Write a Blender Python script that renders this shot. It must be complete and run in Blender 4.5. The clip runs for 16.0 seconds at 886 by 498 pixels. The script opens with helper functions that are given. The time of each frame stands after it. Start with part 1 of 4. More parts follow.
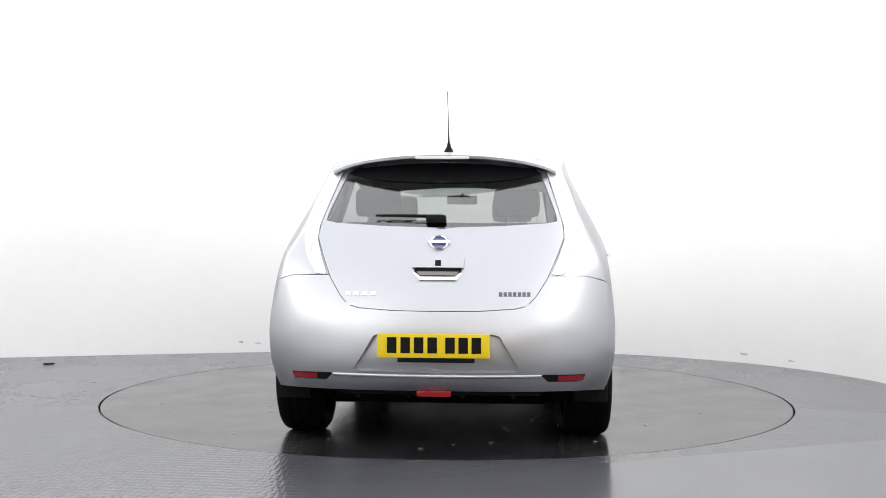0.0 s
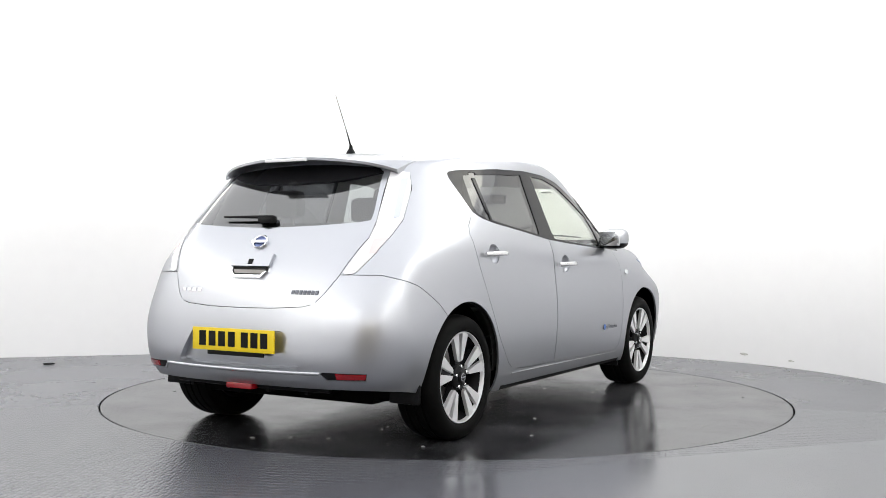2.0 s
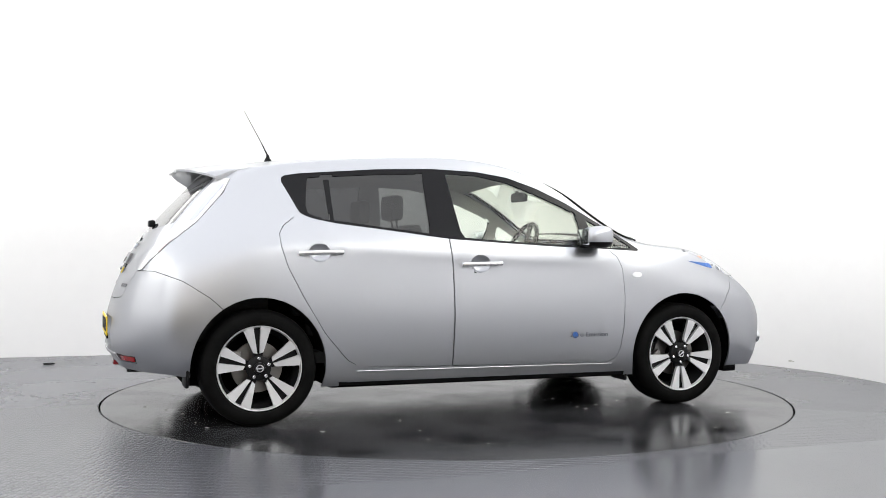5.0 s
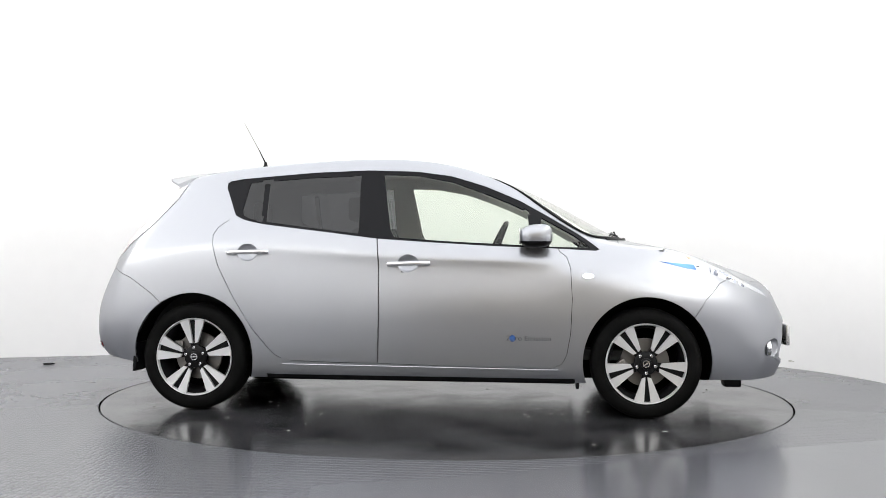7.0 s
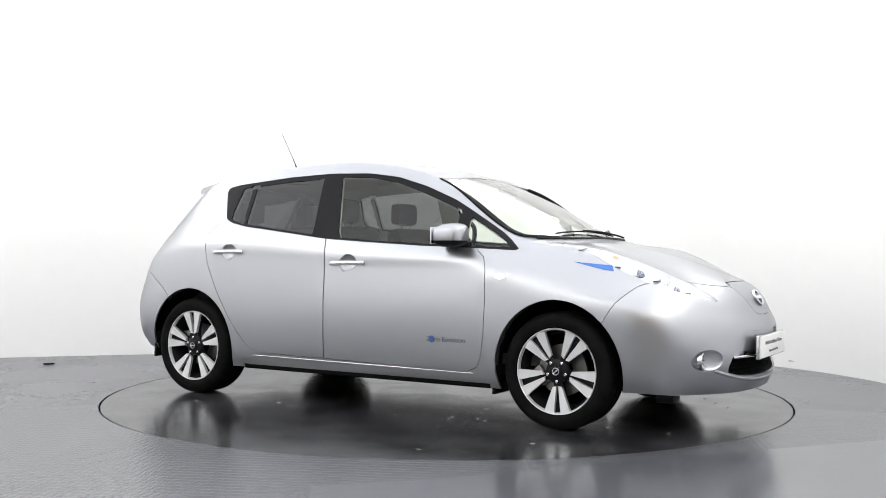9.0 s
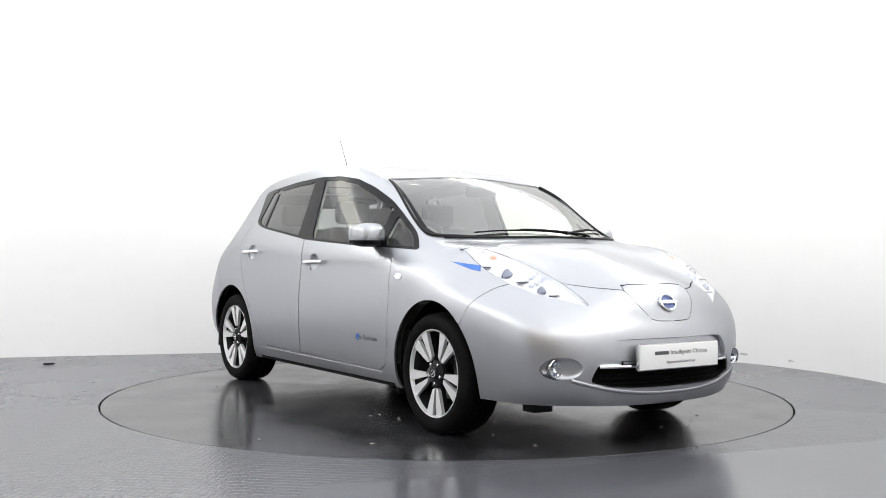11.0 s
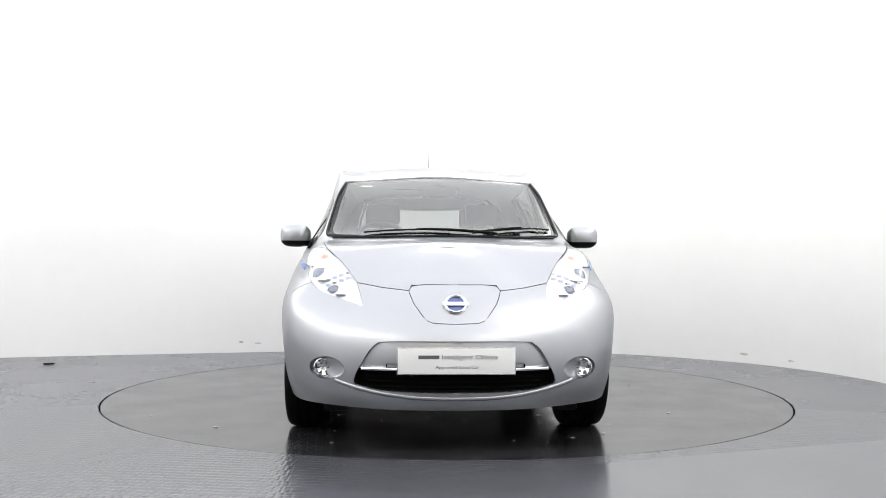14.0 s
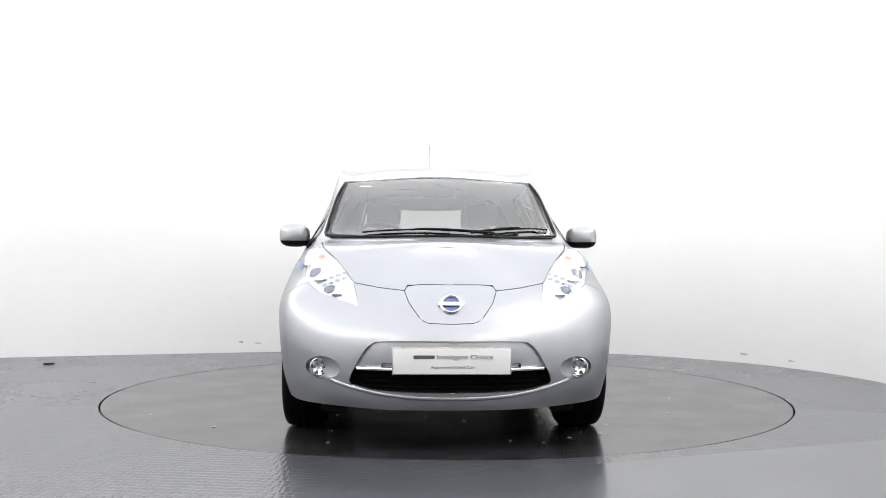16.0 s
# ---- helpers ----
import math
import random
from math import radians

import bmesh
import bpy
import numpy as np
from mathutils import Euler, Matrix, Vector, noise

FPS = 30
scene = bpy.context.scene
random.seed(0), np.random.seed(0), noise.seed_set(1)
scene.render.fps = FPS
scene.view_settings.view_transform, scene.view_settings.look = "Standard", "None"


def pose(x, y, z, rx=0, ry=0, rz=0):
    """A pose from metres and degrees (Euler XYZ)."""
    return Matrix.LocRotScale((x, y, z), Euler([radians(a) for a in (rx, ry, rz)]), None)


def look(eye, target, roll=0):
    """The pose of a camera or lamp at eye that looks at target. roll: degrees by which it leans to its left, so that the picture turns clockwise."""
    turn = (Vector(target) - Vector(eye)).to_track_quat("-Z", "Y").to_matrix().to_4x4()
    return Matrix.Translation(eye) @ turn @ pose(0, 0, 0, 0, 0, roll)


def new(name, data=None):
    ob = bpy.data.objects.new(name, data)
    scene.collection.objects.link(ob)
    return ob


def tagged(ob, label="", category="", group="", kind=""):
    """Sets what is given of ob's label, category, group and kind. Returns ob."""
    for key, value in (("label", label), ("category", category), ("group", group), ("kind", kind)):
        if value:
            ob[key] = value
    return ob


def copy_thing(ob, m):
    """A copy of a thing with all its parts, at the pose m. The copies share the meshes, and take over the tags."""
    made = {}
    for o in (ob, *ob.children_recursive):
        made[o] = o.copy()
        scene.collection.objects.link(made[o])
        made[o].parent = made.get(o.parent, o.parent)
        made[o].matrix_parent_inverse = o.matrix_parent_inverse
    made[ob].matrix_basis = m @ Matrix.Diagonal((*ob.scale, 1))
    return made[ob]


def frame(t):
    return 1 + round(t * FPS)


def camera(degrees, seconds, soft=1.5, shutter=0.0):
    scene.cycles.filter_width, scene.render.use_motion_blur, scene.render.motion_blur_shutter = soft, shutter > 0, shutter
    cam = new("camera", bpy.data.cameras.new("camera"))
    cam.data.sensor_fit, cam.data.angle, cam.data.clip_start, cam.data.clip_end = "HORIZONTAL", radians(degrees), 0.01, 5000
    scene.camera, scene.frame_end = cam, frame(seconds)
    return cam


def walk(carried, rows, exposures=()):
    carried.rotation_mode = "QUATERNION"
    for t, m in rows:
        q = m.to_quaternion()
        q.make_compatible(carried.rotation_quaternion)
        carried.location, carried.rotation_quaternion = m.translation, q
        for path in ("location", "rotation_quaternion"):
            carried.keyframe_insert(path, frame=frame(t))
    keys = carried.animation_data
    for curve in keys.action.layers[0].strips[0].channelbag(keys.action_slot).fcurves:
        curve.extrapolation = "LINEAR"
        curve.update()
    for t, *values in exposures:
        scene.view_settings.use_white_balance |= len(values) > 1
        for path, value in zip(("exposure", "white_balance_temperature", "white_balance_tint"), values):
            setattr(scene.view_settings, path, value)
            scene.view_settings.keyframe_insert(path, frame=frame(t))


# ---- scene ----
cam = camera(47.008, 16.0, 0.8)
EYE = (0.0, -6.9556, 0.9679)
VIEW = look(EYE, (EYE[0] - 0.03969, EYE[1] + 10.0, EYE[2] + 0.02389), 0.3054)
walk(cam, [(0.0, VIEW), (16.0, VIEW)], [(0.0, 0.75, 6260, 10), (16.0, 0.75, 6260, 10)])

# ---------------------------------------------------------------- light
world = bpy.data.worlds.new("world")
scene.world = world
world.use_nodes = True
world.node_tree.nodes["Background"].inputs["Color"].default_value = (0.5, 0.5, 0.52, 1)
world.node_tree.nodes["Background"].inputs["Strength"].default_value = 0.02
PANEL_GLOW = 0.76
# strength of an added glowing band that brightens the walls, no real fitting
FILL_RING_GLOW = 2.4


# ---------------------------------------------------------------- materials
def material(name, base=(0.5, 0.5, 0.5), rough=0.5, metal=0.0, **more):
    """A principled material; returns it with its node tree and shader."""
    m = bpy.data.materials.new(name)
    m.use_nodes = True
    b = m.node_tree.nodes["Principled BSDF"]
    b.inputs["Specular IOR Level"].default_value = 0.5 if max(base) > 0.05 else 0.12
    b.inputs["Base Color"].default_value = (*base, 1)
    b.inputs["Roughness"].default_value = rough
    b.inputs["Metallic"].default_value = metal
    for key, v in more.items():
        b.inputs[key.replace("_", " ")].default_value = v
    return m, m.node_tree, b


def grain(tree, b, lo, hi, scale, rough=None, bump=0.0, bump_scale=None, detail=6.0, coord="Object"):
    """Two scales of noise between two colours, with roughness and bump to match."""
    nd, lk = tree.nodes, tree.links
    tc = nd.new("ShaderNodeTexCoord")
    a = nd.new("ShaderNodeTexNoise")
    a.inputs["Scale"].default_value, a.inputs["Detail"].default_value = scale, detail
    c = nd.new("ShaderNodeTexNoise")
    c.inputs["Scale"].default_value, c.inputs["Detail"].default_value = scale * 14, 3.0
    for n in (a, c):
        lk.new(tc.outputs[coord], n.inputs["Vector"])
    mix = nd.new("ShaderNodeMath")
    mix.operation = "MULTIPLY_ADD"
    mix.inputs[1].default_value = 0.35
    lk.new(c.outputs["Fac"], mix.inputs[0])
    lk.new(a.outputs["Fac"], mix.inputs[2])
    ramp = nd.new("ShaderNodeValToRGB")
    ramp.color_ramp.elements[0].position, ramp.color_ramp.elements[1].position = 0.45, 0.9
    ramp.color_ramp.elements[0].color, ramp.color_ramp.elements[1].color = (*lo, 1), (*hi, 1)
    lk.new(mix.outputs[0], ramp.inputs["Fac"])
    lk.new(ramp.outputs["Color"], b.inputs["Base Color"])
    if rough:
        mr = nd.new("ShaderNodeMapRange")
        mr.inputs["From Min"].default_value, mr.inputs["From Max"].default_value = 0.4, 0.95
        mr.inputs["To Min"].default_value, mr.inputs["To Max"].default_value = rough
        lk.new(mix.outputs[0], mr.inputs["Value"])
        lk.new(mr.outputs["Result"], b.inputs["Roughness"])
    if bump:
        d = nd.new("ShaderNodeTexNoise")
        d.inputs["Scale"].default_value, d.inputs["Detail"].default_value = bump_scale or scale * 30, 4.0
        lk.new(tc.outputs[coord], d.inputs["Vector"])
        bp = nd.new("ShaderNodeBump")
        bp.inputs["Strength"].default_value, bp.inputs["Distance"].default_value = bump, 0.002
        lk.new(d.outputs["Fac"], bp.inputs["Height"])
        lk.new(bp.outputs["Normal"], b.inputs["Normal"])
    return mix


def flake_paint(name, base, rough=0.32):
    """Metallic car paint: flakes under a clear coat."""
    m, tree, b = material(name, base, rough, 0.9, Coat_Weight=0.5, Coat_Roughness=0.03, Coat_IOR=1.45)
    b.inputs["Specular Tint"].default_value = (0.45, 0.46, 0.48, 1)
    nd, lk = tree.nodes, tree.links
    tc = nd.new("ShaderNodeTexCoord")
    v = nd.new("ShaderNodeTexVoronoi")
    v.inputs["Scale"].default_value = 900
    lk.new(tc.outputs["Object"], v.inputs["Vector"])
    hsv = nd.new("ShaderNodeMixRGB")
    hsv.inputs["Color1"].default_value = (*[c * 0.93 for c in base], 1)
    hsv.inputs["Color2"].default_value = (*[min(1, c * 1.07) for c in base], 1)
    lk.new(v.outputs["Color"], hsv.inputs["Fac"])
    lk.new(hsv.outputs["Color"], b.inputs["Base Color"])
    return m


PAINT = flake_paint("silver_paint", (0.495, 0.505, 0.537), 0.31)
WALL, _t, _b = material("white_wall_paint", (0.84, 0.835, 0.82), 0.6)
grain(_t, _b, (0.845, 0.84, 0.85), (0.88, 0.875, 0.885), 0.6, bump=0.08, bump_scale=60)
CEIL, _t, _b = material("ceiling_paint", (0.86, 0.86, 0.85), 0.7)
grain(_t, _b, (0.84, 0.84, 0.83), (0.88, 0.88, 0.87), 0.7)
TAN, _t, _b = material("tan_wall_paint", (0.42, 0.38, 0.3), 0.7)
grain(_t, _b, (0.38, 0.34, 0.27), (0.45, 0.41, 0.33), 0.8)
FLOOR, _t, _b = material("grey_floor_paint", (0.14, 0.14, 0.14), 0.3)
grain(_t, _b, (0.084, 0.086, 0.1), (0.1, 0.102, 0.116), 0.9, rough=(0.24, 0.3))
SHEET, _t, _b = material("smooth_floor_sheet", (0.15, 0.15, 0.155), 0.25)
grain(_t, _b, (0.09, 0.092, 0.107), (0.106, 0.108, 0.122), 0.8, rough=(0.15, 0.21))
DISC, _t, _b = material("turntable_paint", (0.13, 0.13, 0.128), 0.3)
grain(_t, _b, (0.009, 0.009, 0.01), (0.05, 0.05, 0.054), 2.6, rough=(0.12, 0.25), detail=8.0)


def tread(m):
    """Rows of short raised bars, as on a tread plate, in the floor's own paint."""
    nd, lk = m.node_tree.nodes, m.node_tree.links
    tc = nd.new("ShaderNodeTexCoord")
    mp = nd.new("ShaderNodeMapping")
    mp.inputs["Rotation"].default_value = (0, 0, radians(7))
    lk.new(tc.outputs["Object"], mp.inputs["Vector"])
    ch = nd.new("ShaderNodeTexBrick")
    ch.inputs["Scale"].default_value = 1.0
    ch.offset = 0.25
    ch.inputs["Brick Width"].default_value, ch.inputs["Row Height"].default_value = 0.034, 0.05
    ch.inputs["Mortar Size"].default_value, ch.inputs["Mortar Smooth"].default_value = 0.009, 0.9
    lk.new(mp.outputs["Vector"], ch.inputs["Vector"])
    bp = nd.new("ShaderNodeBump")
    bp.inputs["Strength"].default_value, bp.inputs["Distance"].default_value = 0.45, 0.0015
    bp.invert = True
    lk.new(ch.outputs["Fac"], bp.inputs["Height"])
    lk.new(bp.outputs["Normal"], nd["Principled BSDF"].inputs["Normal"])


TREAD, _t, _b = material("tread_plate_paint", (0.14, 0.14, 0.142), 0.27)
grain(_t, _b, (0.076, 0.078, 0.091), (0.094, 0.096, 0.109), 0.9, rough=(0.2, 0.26))
tread(TREAD)
BLACK, _t, _b = material("black_plastic", (0.018, 0.018, 0.02), 0.45)
grain(_t, _b, (0.006, 0.006, 0.0065), (0.012, 0.012, 0.013), 20, bump=0.1, bump_scale=400)
GLOSS, _, _ = material("gloss_black_trim", (0.015, 0.015, 0.017), 0.12)
DARK, _, _ = material("dark_void", (0.002, 0.002, 0.002), 0.9)
RUBBER, _t, _b = material("tyre_rubber", (0.008, 0.008, 0.008), 0.6)
grain(_t, _b, (0.004, 0.004, 0.004), (0.009, 0.009, 0.009), 9, rough=(0.5, 0.7))
_b.inputs["Specular IOR Level"].default_value = 0.05
CHROME, _, _ = material("chrome", (0.82, 0.83, 0.85), 0.07, 1.0)
ALLOY, _t, _b = material("machined_alloy", (0.82, 0.82, 0.83), 0.3, 0.55)
ALLOY_DARK, _, _ = material("dark_painted_alloy", (0.012, 0.012, 0.013), 0.35)
STEEL, _t, _b = material("brake_steel", (0.22, 0.21, 0.2), 0.4, 0.9)
RED, _, _ = material("red_lens", (0.3, 0.006, 0.012), 0.15, 0.0, Coat_Weight=0.6)
YELLOW, _, _ = material("yellow_plate", (0.85, 0.62, 0.01), 0.4)
WHITE, _, _ = material("white_plate", (0.86, 0.86, 0.86), 0.4)
INK, _, _ = material("black_ink", (0.01, 0.01, 0.01), 0.5)
GREYINK, _, _ = material("grey_ink", (0.09, 0.09, 0.1), 0.5)
CLOTH, _t, _b = material("dark_seat_cloth", (0.03, 0.03, 0.033), 0.9)
grain(_t, _b, (0.035, 0.036, 0.036), (0.055, 0.056, 0.055), 30)
HEADLINING, _, _ = material("pale_headlining", (0.6, 0.6, 0.56), 0.9)
FLAKES, _t, _b = material("pale_flakes", (0.4, 0.39, 0.36), 0.7)
grain(_t, _b, (0.2, 0.19, 0.17), (0.6, 0.59, 0.56), 6)
SCUFF, _t, _b = material("grey_scuff", (0.5, 0.49, 0.47), 0.7)
grain(_t, _b, (0.4, 0.39, 0.37), (0.7, 0.69, 0.67), 40)
LAMP_BOWL, _tree, _b = material("lamp_bowl", (0.9, 0.91, 0.94), 0.25, 0.15)
_v, _p, _x = _tree.nodes.new("ShaderNodeTexVoronoi"), _tree.nodes.new("ShaderNodeBump"), _tree.nodes.new("ShaderNodeTexCoord")
_v.inputs["Scale"].default_value = 26
_p.inputs["Strength"].default_value, _p.inputs["Distance"].default_value = 0.6, 0.004
_tree.links.new(_x.outputs["Object"], _v.inputs["Vector"])
_tree.links.new(_v.outputs["Distance"], _p.inputs["Height"])
_tree.links.new(_p.outputs["Normal"], _b.inputs["Normal"])
TAIL_LENS, _, _ = material("tail_lens", (0.82, 0.81, 0.83), 0.1, 0.0, Coat_Weight=1.0)
PINK, _, _ = material("faint_red_lens", (0.8, 0.68, 0.68), 0.12, 0.0, Coat_Weight=1.0)
LILAC, _, _ = material("bluish_lens", (0.62, 0.65, 0.8), 0.12, 0.0, Coat_Weight=1.0)
AMBER, _, _ = material("pale_amber", (0.85, 0.45, 0.3), 0.2)
BULB, _, _ = material("bulb_glass", (0.2, 0.22, 0.3), 0.08, 0.8, Coat_Weight=1.0)
CHROME_SOFT, _, _ = material("satin_silver", (0.78, 0.78, 0.79), 0.2, 0.8)
CHROME_DARK, _, _ = material("grey_badge_metal", (0.12, 0.125, 0.15), 0.3, 0.3)
BLUE_PALE, _, _ = material("pale_blue_badge", (0.16, 0.2, 0.4), 0.2, 0.6)
BLUE, _, _ = material("blue_chrome", (0.1, 0.22, 0.6), 0.15, 0.7)


def glass_material(name, tint, ior=1.6):
    """A thin tinted sheet: clear straight on, glossier towards grazing, alike from both sides."""
    m, tree, b = material(name, tint, 0.0)
    nd, lk = tree.nodes, tree.links
    out = nd["Material Output"]
    nd.remove(b)
    tr, gl, lw, mx = nd.new("ShaderNodeBsdfTransparent"), nd.new("ShaderNodeBsdfGlossy"), nd.new("ShaderNodeLayerWeight"), nd.new("ShaderNodeMixShader")
    pw, ma = nd.new("ShaderNodeMath"), nd.new("ShaderNodeMath")
    straight = ((ior - 1) / (ior + 1)) ** 2
    tr.inputs["Color"].default_value = (*tint, 1)
    gl.inputs["Roughness"].default_value = 0.01
    lw.inputs["Blend"].default_value = 0.5
    pw.operation, pw.inputs[1].default_value = "POWER", 4.0
    ma.operation, ma.inputs[1].default_value, ma.inputs[2].default_value = "MULTIPLY_ADD", 1 - straight, straight
    lk.new(lw.outputs["Facing"], pw.inputs[0])
    lk.new(pw.outputs[0], ma.inputs[0])
    lk.new(ma.outputs[0], mx.inputs[0])
    lk.new(tr.outputs[0], mx.inputs[1])
    lk.new(gl.outputs[0], mx.inputs[2])
    lk.new(mx.outputs[0], out.inputs["Surface"])
    return m


GLASS = glass_material("clear_glass", (0.89, 0.93, 0.87))
PRIVACY = glass_material("privacy_glass", (0.13, 0.133, 0.138), ior=1.75)
REAR_TINT = glass_material("rear_window_glass", (0.42, 0.44, 0.46), ior=2.6)
SCREEN = glass_material("windscreen_glass", (0.92, 0.96, 0.87), ior=2.4)
LENS = glass_material("lamp_lens", (0.98, 0.985, 0.99))
GLOW = bpy.data.materials.new("led_panel_glow")
GLOW.use_nodes = True
_b = GLOW.node_tree.nodes["Principled BSDF"]
_b.inputs["Base Color"].default_value = (0.9, 0.9, 0.9, 1)
_b.inputs["Emission Color"].default_value = (1.0, 0.99, 0.975, 1)
_b.inputs["Emission Strength"].default_value = PANEL_GLOW

# warm glow of the added fill band, which evens out the walls
FILL_RING, _, _b = material("fill_ring_glow", (0.9, 0.9, 0.9), 0.5)
_b.inputs["Emission Color"].default_value = (1.0, 0.97, 0.86, 1)
_b.inputs["Emission Strength"].default_value = FILL_RING_GLOW
SPOT_GLOW, _, _b = material("downlight_glow", (0.9, 0.9, 0.9), 0.5)
_b.inputs["Emission Color"].default_value = (1.0, 0.93, 0.82, 1)
_b.inputs["Emission Strength"].default_value = 120.0


# ---------------------------------------------------------------- mesh helpers
def mesh_of(name, bm, mat, smooth=None):
    me = bpy.data.meshes.new(name)
    bm.to_mesh(me)
    bm.free()
    me.materials.append(mat)
    if smooth is not None:
        me.shade_smooth()
        me.set_sharp_from_angle(angle=radians(smooth))
    return me


def part(name, bm, mat, parent=None, label="", smooth=35):
    """One mesh object, a part of its parent."""
    ob = new(name, mesh_of(name, bm, mat, smooth))
    ob.parent = parent
    return tagged(ob, label)


def box(bm, cx, cy, cz, sx, sy, sz, bevel=0.0, m=None):
    r = bmesh.ops.create_cube(bm, size=1.0, matrix=Matrix.Translation((cx, cy, cz)) @ Matrix.Diagonal((sx, sy, sz, 1)))
    vs = r["verts"]
    if bevel:
        es = list({e for v in vs for e in v.link_edges})
        r = bmesh.ops.bevel(bm, geom=es, offset=bevel, segments=2, affect="EDGES", profile=0.6)
        vs = list({v for f in r["faces"] for v in f.verts} | {v for v in vs if v.is_valid})
    if m is not None:
        bmesh.ops.transform(bm, matrix=m, verts=[v for v in vs if v.is_valid])
    return vs


def lathe(bm, profile, n=48, axis="y", centre=(0, 0, 0)):
    """Turn a profile of (radius, along) round an axis; an open band of faces."""
    rings = []
    for r, h in profile:
        ring = []
        for i in range(n):
            a = 2 * math.pi * i / n
            c, s = r * math.cos(a), r * math.sin(a)
            p = {"y": (c, h, s), "z": (c, s, h), "x": (h, c, s)}[axis]
            ring.append(bm.verts.new(Vector(centre) + Vector(p)))
        rings.append(ring)
    for a, b in zip(rings, rings[1:]):
        for i in range(n):
            bm.faces.new((a[i], a[(i + 1) % n], b[(i + 1) % n], b[i]))
    return rings


def prism(bm, pts, place, depth):
    """Extrude a flat outline: place(u, v, d) gives the point."""
    lo = [bm.verts.new(place(u, v, 0.0)) for u, v in pts]
    hi = [bm.verts.new(place(u, v, depth)) for u, v in pts]
    n = len(pts)
    bm.faces.new(lo)
    bm.faces.new(list(reversed(hi)))
    for i in range(n):
        bm.faces.new((lo[i], hi[i], hi[(i + 1) % n], lo[(i + 1) % n]))


def tube(bm, pts, radius, n=8, taper=1.0):
    """A round rod along points."""
    pts = [Vector(p) for p in pts]
    rings = []
    for i, p in enumerate(pts):
        d = (pts[min(i + 1, len(pts) - 1)] - pts[max(i - 1, 0)]).normalized()
        s = d.orthogonal().normalized() if not rings else (side - d * side.dot(d)).normalized()
        side = s
        t = d.cross(s)
        r = radius * (1 + (taper - 1) * i / max(1, len(pts) - 1))
        rings.append([bm.verts.new(p + (s * math.cos(a) + t * math.sin(a)) * r) for a in (2 * math.pi * k / n for k in range(n))])
    for a, b in zip(rings, rings[1:]):
        for i in range(n):
            bm.faces.new((a[i], a[(i + 1) % n], b[(i + 1) % n], b[i]))
    bm.faces.new(list(reversed(rings[0])))
    bm.faces.new(rings[-1])


def smooth_curve(pts, n=8, closed=False):
    """Catmull-Rom through points of any dimension."""
    p = [np.array(q, float) for q in pts]
    m, out = len(p), []
    for i in range(m if closed else m - 1):
        a, b, c, d = (p[(i + j) % m] if closed else p[min(max(i + j, 0), m - 1)] for j in (-1, 0, 1, 2))
        for k in range(n):
            t = k / n
            out.append(0.5 * (2 * b + (c - a) * t + (2 * a - 5 * b + 4 * c - d) * t * t + (3 * b - a - 3 * c + d) * t ** 3))
    if not closed:
        out.append(p[-1])
    return out


# ---------------------------------------------------------------- the studio
TABLE_R = 2.2513
CEIL_Z = 2.94
WALL_LINE = [(-1.8, -7.5), (-2.4, -7.15), (-3.5, -6.3), (-4.8, -4.6), (-5.6, -2.2), (-5.8, -0.2), (-5.5, 1.0), (-4.8, 1.72), (-3.97, 2.1), (-3.06, 2.38), (-2.1, 2.65), (-1.2, 2.9), (-0.4, 3.07),
             (0.45, 3.11), (1.15, 2.95), (1.7, 2.72), (2.2, 2.41), (2.62, 2.02), (2.9, 1.63), (3.12, 1.2), (3.28, 0.66), (3.4, 0.0), (3.5, -1.6), (3.4, -3.6), (2.8, -5.6), (2.3, -6.6), (1.8, -7.5)]


